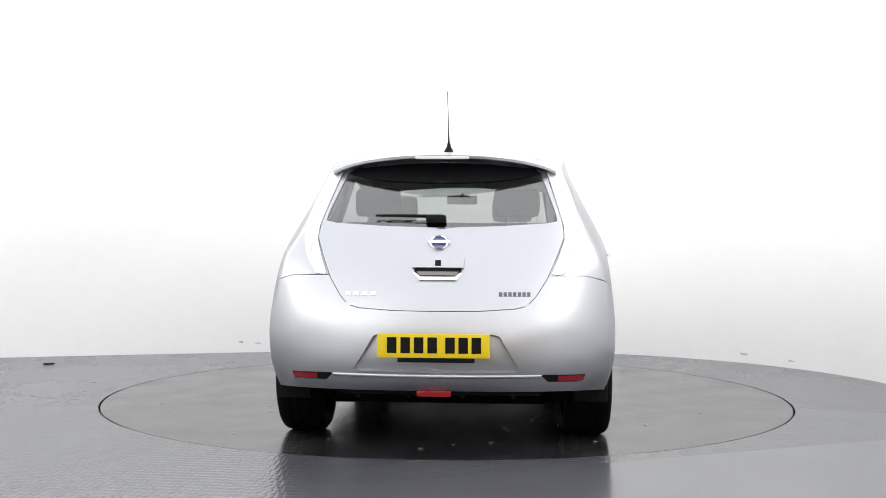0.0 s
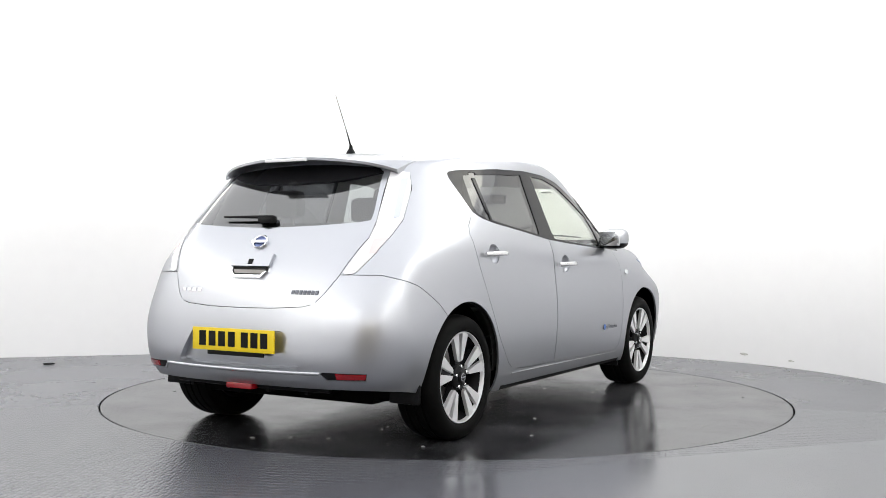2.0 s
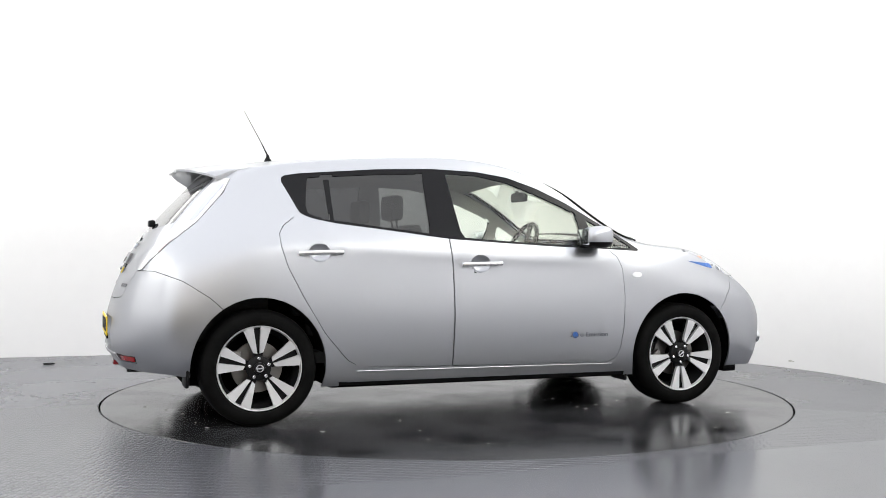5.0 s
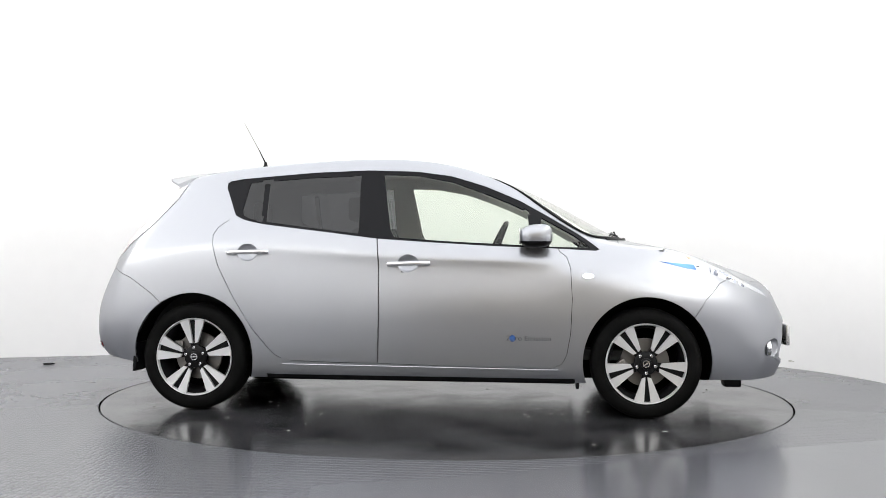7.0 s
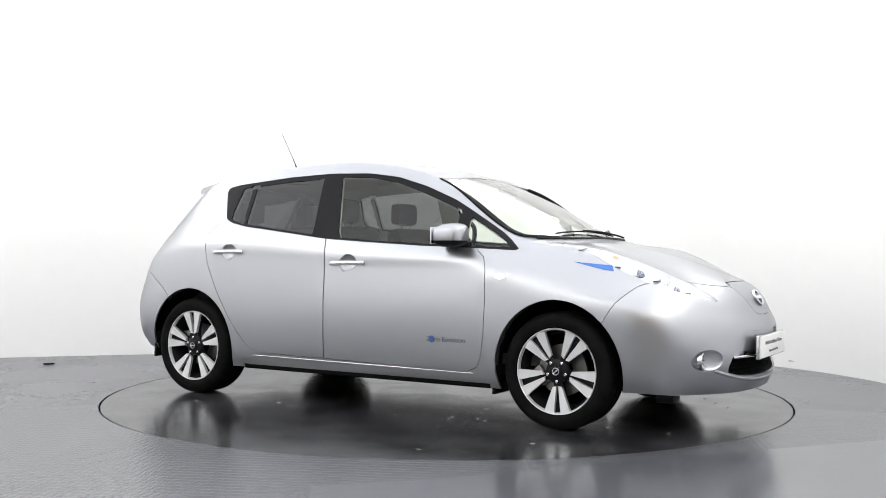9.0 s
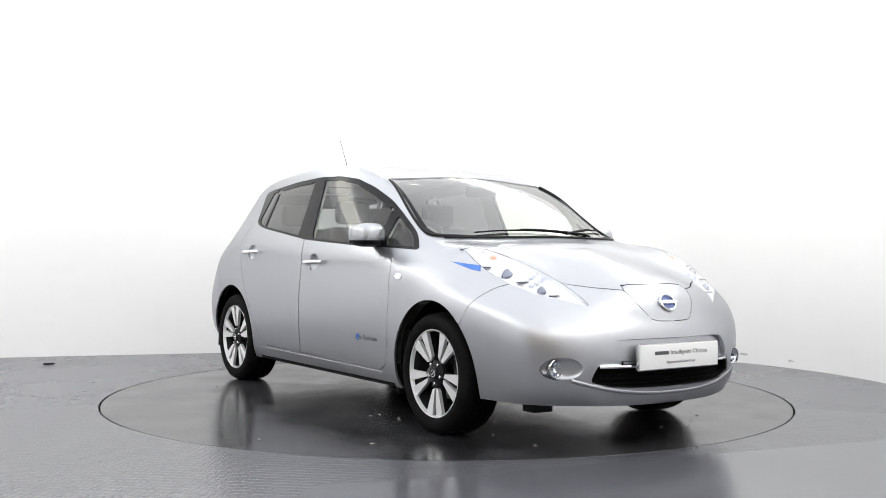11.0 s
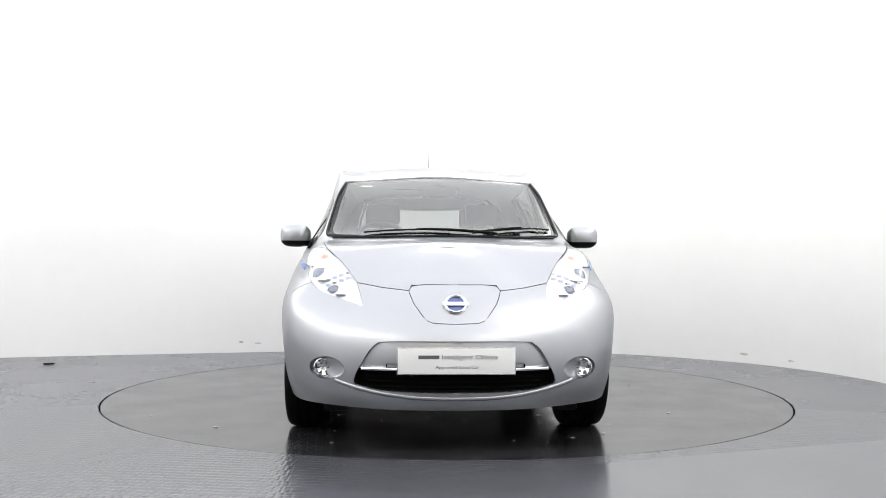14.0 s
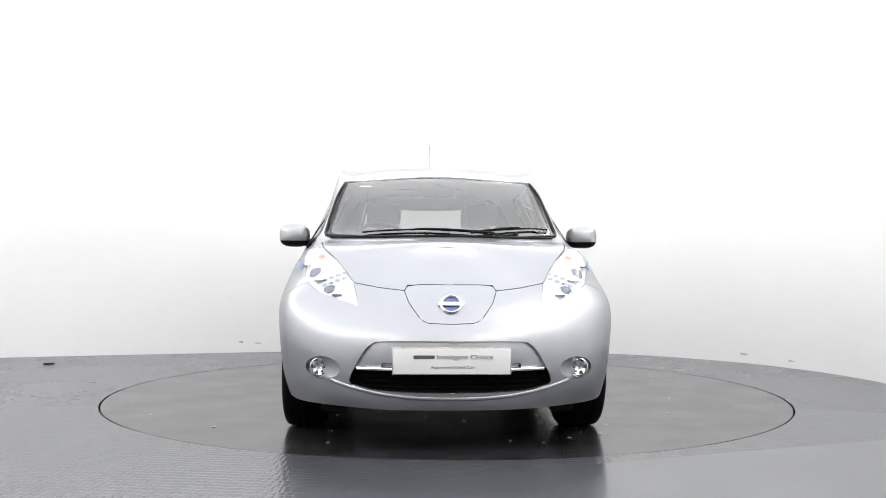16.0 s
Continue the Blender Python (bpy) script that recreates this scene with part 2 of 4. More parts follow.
def studio():
    line = smooth_curve(WALL_LINE, 6)
    bm = bmesh.new()
    rows = []
    for i, p in enumerate(line):
        d = line[min(i + 1, len(line) - 1)] - line[max(i - 1, 0)]
        nrm = np.array((-d[1], d[0])) / np.hypot(*d)
        q = p + nrm * 0.12
        rows.append([bm.verts.new((*p, -0.02)), bm.verts.new((*p, CEIL_Z + 0.05)), bm.verts.new((*q, CEIL_Z + 0.05)), bm.verts.new((*q, -0.02))])
    for a, b in zip(rows, rows[1:]):
        for k in range(4):
            bm.faces.new((a[k], b[k], b[(k + 1) % 4], a[(k + 1) % 4]))
    bm.faces.new(rows[0])
    bm.faces.new(list(reversed(rows[-1])))
    bmesh.ops.recalc_face_normals(bm, faces=bm.faces)
    w = new("wall_curved", mesh_of("wall_curved", bm, WALL, 40))
    tagged(w, "white painted curved studio wall", "wall", kind="structure")
    bm = bmesh.new()
    for x in (-1.87, 1.87):
        box(bm, x, -8.7, 1.47, 0.14, 2.4, 3.0)
    box(bm, 0, -9.9, 1.47, 3.88, 0.14, 3.0)
    w = new("wall_passage", mesh_of("wall_passage", bm, TAN))
    tagged(w, "tan painted walls of the entrance passage", "wall", kind="structure")
    bm = bmesh.new()
    box(bm, -1.2, -2.1, CEIL_Z + 0.06, 10.0, 11.0, 0.12)
    box(bm, 0, -8.8, CEIL_Z + 0.06, 4.0, 2.4, 0.12)
    c = new("ceiling", mesh_of("ceiling", bm, CEIL))
    c.data.materials.append(TAN)
    for f in c.data.polygons:
        f.material_index = int(f.center.y < -7.59)
    tagged(c, "white painted flat studio ceiling", "ceiling", kind="structure")
    # floor with the round opening of the turntable
    bm = bmesh.new()
    n = 180
    ring = [bm.verts.new((TABLE_R * math.cos(2 * math.pi * i / n), TABLE_R * math.sin(2 * math.pi * i / n), 0)) for i in range(n)]
    low = [bm.verts.new((v.co.x, v.co.y, -0.05)) for v in ring]
    outer = [bm.verts.new((16 * math.cos(2 * math.pi * i / n), 16 * math.sin(2 * math.pi * i / n), 0)) for i in range(n)]
    for i in range(n):
        j = (i + 1) % n
        bm.faces.new((ring[i], outer[i], outer[j], ring[j]))
        bm.faces.new((ring[i], ring[j], low[j], low[i]))
    bm.faces.new(low)
    f = new("floor", mesh_of("floor", bm, FLOOR))
    tagged(f, "grey painted glossy studio floor", "floor", kind="structure")


def floor_plates():
    """Tread plate round the front of the turntable, and a smooth sheet laid over it."""
    bm = bmesh.new()
    rows = []
    for k in range(61):
        a = radians(196 + 148 * k / 60)
        rows.append([bm.verts.new((r * math.cos(a), r * math.sin(a), z)) for r, z in ((TABLE_R + 0.006, -0.003), (TABLE_R + 0.006, 0.003), (6.2, 0.003), (6.2, -0.003))])
    for a, b in zip(rows, rows[1:]):
        for i in range(3):
            bm.faces.new((a[i], b[i], b[i + 1], a[i + 1]))
    bmesh.ops.recalc_face_normals(bm, faces=bm.faces)
    f = new("floor_tread_plate", mesh_of("floor_tread_plate", bm, TREAD))
    tagged(f, "grey painted steel tread plate floor", "floor", kind="structure")
    bm = bmesh.new()
    prism(bm, [(3.3, -1.28), (2.28, -1.68), (1.1, -2.15), (0.03, -2.62), (-0.55, -2.80), (-0.42, -4.6), (3.4, -4.6)], lambda u, v, d: (u, v, 0.0075 - d), 0.006)
    bmesh.ops.recalc_face_normals(bm, faces=bm.faces)
    f = new("floor_sheet", mesh_of("floor_sheet", bm, SHEET))
    tagged(f, "smooth grey painted floor sheet", "floor", kind="structure")


def turntable():
    bm = bmesh.new()
    r = TABLE_R - 0.011
    lathe(bm, [(r, -0.045), (r, -0.003), (r - 0.003, 0.0)], 180, "z")
    n = 180
    top = [v for v in bm.verts if abs(v.co.z) < 1e-6]
    bm.faces.new(sorted(top, key=lambda v: math.atan2(v.co.y, v.co.x)))
    t = new("turntable", mesh_of("turntable", bm, DISC))
    rnd = random.Random(4)
    bm = bmesh.new()
    for k in range(80):
        a, d = rnd.uniform(0, 6.283), 2.0 * rnd.random() ** 0.6
        x, y, q = d * math.cos(a), d * math.sin(a), rnd.uniform(0.004, 0.018)
        vs = [bm.verts.new((x + q * rnd.uniform(0.5, 1.2) * math.cos(b), y + q * rnd.uniform(0.3, 1.0) * math.sin(b), 0.002 + rnd.uniform(0, 0.003))) for b in (0, 1.1, 2.3, 3.4, 4.6, 5.5)]
        bm.faces.new(vs)
    tagged(part("floor_grit", bm, FLAKES, t, "scattered pale paint flakes and grit"), kind="stuff")
    return tagged(t, "round grey painted turntable set into the floor", "turntable")


def light_ceiling():
    """The glowing stretched ceiling of the round studio, with a fill band added below it."""
    line = smooth_curve(WALL_LINE, 6)
    e = new("light_ceiling")
    e.location = (0, 0, CEIL_Z)
    bm = bmesh.new()
    bm.faces.new([bm.verts.new((*p, -0.02)) for p in line])
    bmesh.ops.triangulate(bm, faces=bm.faces)
    part("diffuser", bm, GLOW, e, "glowing white stretched fabric")
    # added fill: a glowing band that follows the wall line to brighten the walls
    ring = [[p - (p - np.array((-0.6, -1.6))) * k / np.hypot(*(p - np.array((-0.6, -1.6)))) for k in (0.45, 1.2)] for p in line]
    bm = bmesh.new()
    rows = [[bm.verts.new((*q, -0.045)) for q in pair] for pair in ring]
    for a, b in zip(rows, rows[1:]):
        bm.faces.new((a[0], b[0], b[1], a[1]))
    part("fill_ring", bm, FILL_RING, e, "glowing band added to brighten the walls")
    bm = bmesh.new()
    box(bm, 0, -7.55, -0.03, 3.5, 0.08, 0.06)
    part("edge_frame", bm, WHITE, e, "white edge frame")
    tagged(e, "large glowing white stretched light ceiling", "ceiling light")


def downlight(x, y):
    e = new("downlight")
    e.location = (x, y, CEIL_Z)
    bm = bmesh.new()
    lathe(bm, [(0.05, 0.0), (0.08, -0.012), (0.085, 0.0)], 24, "z")
    part("bezel", bm, WHITE, e)
    bm = bmesh.new()
    lathe(bm, [(0.052, -0.004), (0.0005, -0.004)], 24, "z")
    part("lens", bm, SPOT_GLOW, e, "bright lens")
    return tagged(e, "small round glowing ceiling downlight", "downlight", "downlights")


def litter():
    """A crumpled dark scrap on the floor."""
    bm = bmesh.new()
    rnd = random.Random(9)
    for k in range(7):
        x, y = rnd.uniform(-0.05, 0.05), rnd.uniform(-0.03, 0.03)
        box(bm, x, y, 0.006 + rnd.uniform(0, 0.004), rnd.uniform(0.015, 0.04), rnd.uniform(0.01, 0.03), 0.008, 0.002, None)
    ob = new("floor_scrap", mesh_of("floor_scrap", bm, RUBBER, 30))
    ob.location = (-3.32, 1.58, 0)
    tagged(ob, "small crumpled dark scrap on the floor", "litter")


def scuffs():
    """Thin rubbed marks low on the white wall."""
    line = smooth_curve(WALL_LINE, 6)
    rnd = random.Random(3)
    for x0, z in ((-1.95, 0.10), (-1.85, 0.085), (2.63, 0.08), (2.9, 0.06), (-1.25, 2.35), (1.55, 2.3)):
        i = min(range(len(line)), key=lambda k: abs(line[k][0] - x0) + (10 if line[k][1] < 0 else 0))
        p, d = line[i], line[i + 1] - line[i - 1]
        d = d / np.hypot(*d)
        n = np.array((d[1], -d[0]))
        bm = bmesh.new()
        w, h = (rnd.uniform(0.02, 0.05), rnd.uniform(0.008, 0.02)) if z < 1 else (0.07, 0.004)
        vs = []
        for k in range(9):
            a = 2 * math.pi * k / 9
            u, v = w * math.cos(a) * rnd.uniform(0.6, 1), h * math.sin(a) * rnd.uniform(0.6, 1)
            q = p + d * u + n * 0.004
            vs.append(bm.verts.new((q[0], q[1], z + v)))
        bm.faces.new(vs)
        ob = new("wall_scuff", mesh_of("wall_scuff", bm, SCUFF))
        tagged(ob, "small grey scuff mark on the wall", kind="structure")


studio()
floor_plates()
litter()
scuffs()
TABLE = turntable()
light_ceiling()
for _x in (-1.1, 0.0, 1.1):
    for _y in (-9.4, -8.7, -8.0):
        downlight(_x, _y)

# ---------------------------------------------------------------- the car
# Lines round half the body from tail to nose, at eighteen stations: length, half width, height.
NET = {
    "hem": "-2.06,0,.31 -2.05,.35,.31 -1.99,.62,.31 -1.86,.76,.30 -1.72,.815,.28 -1.35,.84,.22 -.95,.83,.205 -.45,.825,.20 0,.825,.20 .45,.825,.20 .8,.825,.20 1.0,.83,.20 1.35,.84,.21 1.72,.81,.23 1.93,.74,.225 2.07,.58,.22 2.19,.32,.215 2.23,0,.215",
    "low": "-2.115,0,.40 -2.10,.36,.40 -2.03,.65,.40 -1.89,.80,.40 -1.73,.855,.40 -1.35,.875,.36 -.95,.865,.31 -.45,.86,.305 0,.86,.30 .45,.86,.30 .8,.862,.30 1.0,.868,.31 1.35,.88,.34 1.72,.845,.35 1.96,.76,.34 2.12,.59,.335 2.23,.33,.33 2.275,0,.33",
    "mid": "-2.115,0,.53 -2.10,.37,.53 -2.03,.67,.54 -1.90,.815,.55 -1.74,.868,.56 -1.35,.887,.56 -.95,.882,.54 -.45,.88,.52 0,.88,.52 .45,.88,.52 .8,.88,.53 1.0,.883,.54 1.35,.888,.55 1.72,.866,.55 1.98,.77,.53 2.13,.59,.52 2.24,.33,.52 2.285,0,.515",
    "waist": "-2.09,0,.66 -2.07,.37,.66 -2.01,.66,.67 -1.89,.80,.69 -1.74,.855,.72 -1.35,.883,.75 -.95,.878,.74 -.45,.876,.72 0,.876,.71 .45,.876,.71 .8,.876,.71 1.0,.878,.72 1.35,.88,.735 1.72,.85,.72 1.97,.74,.665 2.10,.56,.64 2.20,.32,.635 2.245,0,.63",
    "shoulder": "-2.03,0,.83 -2.01,.36,.83 -1.95,.62,.85 -1.85,.755,.88 -1.72,.82,.91 -1.35,.86,.95 -.95,.862,.94 -.45,.86,.91 0,.858,.89 .45,.858,.88 .8,.858,.87 1.0,.855,.87 1.35,.83,.875 1.68,.765,.84 1.94,.66,.76 2.06,.51,.725 2.16,.30,.72 2.20,0,.72",
    "belt": "-1.88,0,1.075 -1.87,.34,1.08 -1.82,.56,1.09 -1.73,.69,1.075 -1.62,.755,1.07 -1.35,.80,1.10 -.95,.815,1.11 -.45,.825,1.07 0,.825,1.04 .45,.822,1.02 .8,.81,1.0 1.0,.785,.985 1.34,.745,.985 1.60,.70,.955 1.84,.585,.86 1.98,.43,.80 2.08,.26,.795 2.115,0,.80",
    "rail": "-1.62,0,1.37 -1.61,.33,1.37 -1.57,.52,1.36 -1.50,.60,1.36 -1.42,.635,1.37 -1.2,.655,1.41 -.9,.668,1.44 -.45,.68,1.465 0,.674,1.46 .39,.658,1.385 .70,.668,1.235 .98,.70,1.075 1.28,.62,1.018 1.52,.52,.985 1.72,.42,.915 1.84,.31,.875 1.93,.17,.865 1.96,0,.865",
    "crown": "-1.52,0,1.465 -1.51,.25,1.46 -1.48,.38,1.455 -1.42,0.466,1.449 -1.34,0.512,1.457 -1.15,0.560,1.478 -0.88,0.570,1.502 -0.45,0.570,1.522 0,0.564,1.512 0.38,0.553,1.435 0.72,0.547,1.287 1.03,0.488,1.123 1.28,.42,1.033 1.48,.34,1.0 1.6,.26,.965 1.68,.18,.945 1.73,.09,.94 1.75,0,.94",
    "spine": "-1.45,0,1.485 -1.42,0,1.49 -1.38,0,1.497 -1.32,0,1.505 -1.25,0,1.515 -1.1,0,1.53 -.85,0,1.545 -.45,0,1.555 0,0,1.545 .38,0,1.47 .74,0,1.325 1.05,0,1.16 1.28,0,1.05 1.42,0,1.02 1.5,0,1.0 1.55,0,.99 1.58,0,.985 1.6,0,.98",
}


def spline_grid(net, nk, nl):
    """Interpolate the lines by cubic splines that run on smoothly over the middle of the car."""
    P = np.array([[[float(c) for c in q.split(",")] for q in row.split()] for row in net.values()])
    L, K = P.shape[:2]

    def solve(Q, n, ends):
        # natural or mirrored cubic spline through Q along axis 0, n steps a span
        N = len(Q)
        A, B = np.zeros((N, N)), np.zeros_like(Q)
        for i in range(1, N - 1):
            A[i, i - 1], A[i, i], A[i, i + 1] = 1, 4, 1
            B[i] = 6 * (Q[i - 1] - 2 * Q[i] + Q[i + 1])
        A[0, 0] = A[-1, -1] = 1
        M = np.linalg.solve(A, B.reshape(N, -1)).reshape(Q.shape)
        out = []
        for i in range(N - 1):
            for k in range(n + (i == N - 2)):
                t = k / n
                out.append((1 - t) * Q[i] + t * Q[i + 1] + ((1 - t) ** 3 - (1 - t)) / 6 * M[i] + (t ** 3 - t) / 6 * M[i + 1])
        return np.array(out)

    flip = np.array([1, -1, 1])
    along = P.transpose(1, 0, 2)
    ext = np.concatenate([along[4:0:-1] * flip, along, along[-2:-6:-1] * flip])
    full = solve(ext, nk, None)[4 * nk:(4 + K - 1) * nk + 1]
    up = full.transpose(1, 0, 2)
    ext = np.concatenate([up, up[-2:-6:-1] * flip])
    return solve(ext, nl, None)[:(L - 1) * nl + 1]


CAR = new("car")
tagged(CAR, "silver five-door electric hatchback parked on the turntable", "car")
ANGLES = [(0.0, 86.66), (0.5, 80.24), (1.0, 73.41), (1.5, 66.97), (2.0, 60.01), (2.5, 53.65), (3.0, 46.79), (3.5, 40.49), (4.0, 33.73), (5.25, 17.5), (6.5, 1.18), (7.0, -5.45), (7.5, -11.52),
          (8.0, -18.17), (8.5, -24.37), (9.0, -31.08), (10.25, -46.8), (11.5, -62.4), (12.0, -69.12), (12.5, -75.18), (13.0, -80.83), (13.5, -84.51), (14.0, -86.67), (14.5, -87.25), (16.0, -87.25)]


def motions():
    walk(TABLE, [(t, pose(0, 0, 0, 0, 0, a)) for t, a in ANGLES])
    walk(CAR, [(t, pose(0, 0, 0, 0, 0, a) @ pose(-0.0975, -0.08, 0)) for t, a in ANGLES])


# ---- surface look-up and cutting
GRID = spline_grid(NET, 10, 9)
_du, _dv = np.gradient(GRID, axis=1), np.gradient(GRID, axis=0)
GRID_N = np.cross(_dv, _du)
_l = np.linalg.norm(GRID_N, axis=2, keepdims=True)
GRID_N = GRID_N / np.maximum(_l, 1e-9)
GRID_N[:, 0, 1] = GRID_N[:, -1, 1] = 0
GRID_N[-1, :, 1] = 0
GRID_N /= np.maximum(np.linalg.norm(GRID_N, axis=2, keepdims=True), 1e-9)
if GRID_N[30, 80, 1] < 0:
    GRID_N = -GRID_N
FLAT_P, FLAT_N = GRID.reshape(-1, 3), GRID_N.reshape(-1, 3)


def on_body(a, b, face):
    """The point and normal of the left half where it is met along an axis: face side (x, z), front or rear (w, z), top (x, w)."""
    ia, ib, ic = {"side": (0, 2, 1), "front": (1, 2, 0), "rear": (1, 2, 0), "top": (0, 1, 2)}[face]
    ok = {"side": FLAT_N[:, 1] > 0.2, "front": (FLAT_P[:, 0] > 1.2) & (FLAT_N[:, 0] > 0.1), "rear": (FLAT_P[:, 0] < -1.3) & (FLAT_N[:, 0] < -0.1), "top": FLAT_N[:, 2] > 0.2}[face]
    P, N = FLAT_P[ok], FLAT_N[ok]
    i = np.argmin((P[:, ia] - a) ** 2 + (P[:, ib] - b) ** 2)
    p, n = P[i], N[i]
    q = p.copy()
    q[ia], q[ib] = a, b
    q[ic] = p[ic] - (n[ia] * (a - p[ia]) + n[ib] * (b - p[ib])) / n[ic]
    return Vector(q), Vector(n)


def outline(pts, n=0):
    """A closed outline as an array; n above 0 rounds it."""
    p = [tuple(float(c) for c in q.split(",")) for q in pts.split()] if isinstance(pts, str) else pts
    return np.array(smooth_curve(p, n, True) if n else p)


def signed(poly, uv):
    """Signed distance of points to a closed outline, negative inside."""
    a, b = poly, np.roll(poly, -1, axis=0)
    best, inside = np.full(len(uv), 1e9), np.zeros(len(uv), bool)
    for p, q in zip(a, b):
        d, r = q - p, uv - p
        h = np.clip((r @ d) / max(d @ d, 1e-12), 0, 1)
        best = np.minimum(best, np.hypot(*(r - h[:, None] * d).T))
        cross = (p[1] > uv[:, 1]) != (q[1] > uv[:, 1])
        if abs(q[1] - p[1]) > 1e-12:
            inside ^= cross & (uv[:, 0] < (q[0] - p[0]) * (uv[:, 1] - p[1]) / (q[1] - p[1]) + p[0])
    return np.where(inside, -best, best)


def zone(poly, face):
    """A function of body points: signed distance to an outline drawn on that face of the car."""
    ia, ib = {"side": (0, 2), "front": (1, 2), "rear": (1, 2), "top": (0, 1)}[face]

    def f(P):
        s = signed(poly, P[:, [ia, ib]])
        if face == "front":
            s = np.maximum(s, 1.2 - P[:, 0])
        if face == "rear":
            s = np.maximum(s, P[:, 0] + 1.25)
        if face == "top":
            s = np.maximum(s, 0.9 - P[:, 2])
        return s
    return f


def cut(bm, f, shift=0.0):
    """Lay edges along f = shift."""
    P = np.array([v.co for v in bm.verts])
    s = f(P) - shift
    s[np.abs(s) < 2e-4] = 0
    for i, v in enumerate(bm.verts):
        v.index = i
    on = {v for i, v in enumerate(bm.verts) if s[i] == 0}
    todo = [e for e in bm.edges if s[e.verts[0].index] * s[e.verts[1].index] < 0]
    if not todo:
        return
    A = np.array([e.verts[0].co for e in todo])
    B = np.array([e.verts[1].co for e in todo])
    lo, hi = np.zeros(len(todo)), np.ones(len(todo))
    sa = np.array([s[e.verts[0].index] for e in todo])
    for _ in range(12):
        mid = (lo + hi) / 2
        sm = f(A + (B - A) * mid[:, None]) - shift
        same = sm * sa > 0
        lo, hi = np.where(same, mid, lo), np.where(same, hi, mid)
    faces = set()
    for e, t in zip(todo, (lo + hi) / 2):
        faces.update(e.link_faces)
        on.add(bmesh.utils.edge_split(e, e.verts[0], float(t))[1])
    for v in list(on):
        faces.update(v.link_faces)
    for fc in faces:
        if fc.is_valid:
            hit = [v for v in fc.verts if v in on]
            if len(hit) == 2 and not any(set(e.verts) == set(hit) for e in fc.edges):
                bmesh.utils.face_split(fc, hit[0], hit[1])


def centres(faces):
    return np.array([f.calc_center_median() for f in faces])


def ellipse(cx, cy, rx, ry, n=20):
    return [(cx + rx * math.cos(2 * math.pi * i / n), cy + ry * math.sin(2 * math.pi * i / n)) for i in range(n)]


ARCH_R = outline([(-1.352 + 0.37 * math.cos(a), 0.325 + 0.387 * math.sin(a)) for a in np.linspace(0, 2 * math.pi, 49)[:-1]])
ARCH_F = outline([(1.356 + 0.372 * math.cos(a), 0.325 + 0.387 * math.sin(a)) for a in np.linspace(0, 2 * math.pi, 49)[:-1]])
DLO = outline("-1.2,1.395 -1.1,1.412 -.64,1.449 -.30,1.462 -.01,1.454 .20,1.426 .405,1.364 .61,1.278 .75,1.20 .95,1.083 1.02,1.036 1.085,.985 1.07,.976 .747,.992 .48,1.0 .076,1.022 -.238,1.042 -.61,1.088 -.926,1.125 -1.06,1.152 -1.12,1.182 -1.165,1.28 -1.205,1.36")
PANES = {
    "quarter_window": outline("-1.055,1.388 -.962,1.397 -.952,1.146 -1.03,1.163 -1.085,1.188"),
    "rear_door_window": outline("-.93,1.398 -.64,1.418 -.36,1.428 -.348,1.072 -.623,1.104 -.925,1.143"),
    "front_door_window": outline("-.215,1.436 -.0,1.428 .205,1.39 .41,1.318 .58,1.25 .655,1.212 .668,1.15 .64,1.008 .207,1.028 -.15,1.052"),
    "front_quarter_window": outline(".735,1.178 .92,1.078 .99,1.03 1.03,.995 .79,1.0 .745,1.05"),
}
WINDSCREEN = outline("1.27,-.2 1.27,0 1.265,.2 1.22,.42 1.15,.57 1.07,.66 .98,.675 .435,.592 .42,.57 .437,.3 .442,0 .442,-.2")
REAR_GLASS = outline("-.2,1.083 0,1.083 .3,1.093 .52,1.108 .575,1.12 .57,1.16 .50,1.375 .47,1.40 .2,1.425 0,1.43 -.2,1.43")
FRIT = outline("-.2,1.32 0,1.32 .25,1.328 .38,1.345 .48,1.372 .60,1.40 .6,1.5 -.2,1.5")
HEADLAMP = outline(".66,.982 .57,.918 .52,.866 .475,.81 .445,.712 .452,.705 .55,.735 .655,.768 .71,.806 .745,.87 .752,.93 .738,.978 .70,.99")
TAILLAMP = outline(".535,.852 .60,.86 .655,.945 .685,1.04 .69,1.12 .645,1.29 .605,1.372 .53,1.385 .575,1.22 .605,1.10 .607,1.03 .57,.93")
MOUTH = outline("-.2,.546 0,.546 .31,.543 .385,.525 .44,.45 .485,.345 .42,.318 .27,.304 0,.30 -.2,.30", 4)
PLATE_PAN = outline("-.2,.583 0,.583 .27,.582 .295,.573 .385,.42 .375,.408 0,.402 -.2,.402")
FRONT_DOOR = outline("-.222,.301 -.214,.582 -.219,.883 -.234,1.047 -.25,1.2 .4,1.2 .83,1.02 .846,.973 .889,.94 .912,.874 .922,.693 .914,.496 .891,.364 .865,.315 .80,.285 .4,.288")
REAR_DOOR = outline("-.226,.301 -.218,.582 -.223,.883 -.238,1.047 -.25,1.2 -1.05,1.2 -1.14,1.165 -1.22,1.105 -1.242,1.06 -1.235,.99 -1.20,.877 -1.112,.707 -.989,.505 -.90,.40 -.85,.345 -.78,.312 -.5,.303")
BONNET = outline("-.2,.806 .15,.806 .205,.80 .223,.778 .35,.79 .475,.81 .52,.866 .57,.918 .64,.975 .69,1.02 .69,1.25 -.2,1.25")
FLAP = outline("-.2,.806 .15,.806 .205,.80 .223,.778 .20,.72 .145,.645 .11,.628 0,.624 -.2,.624")
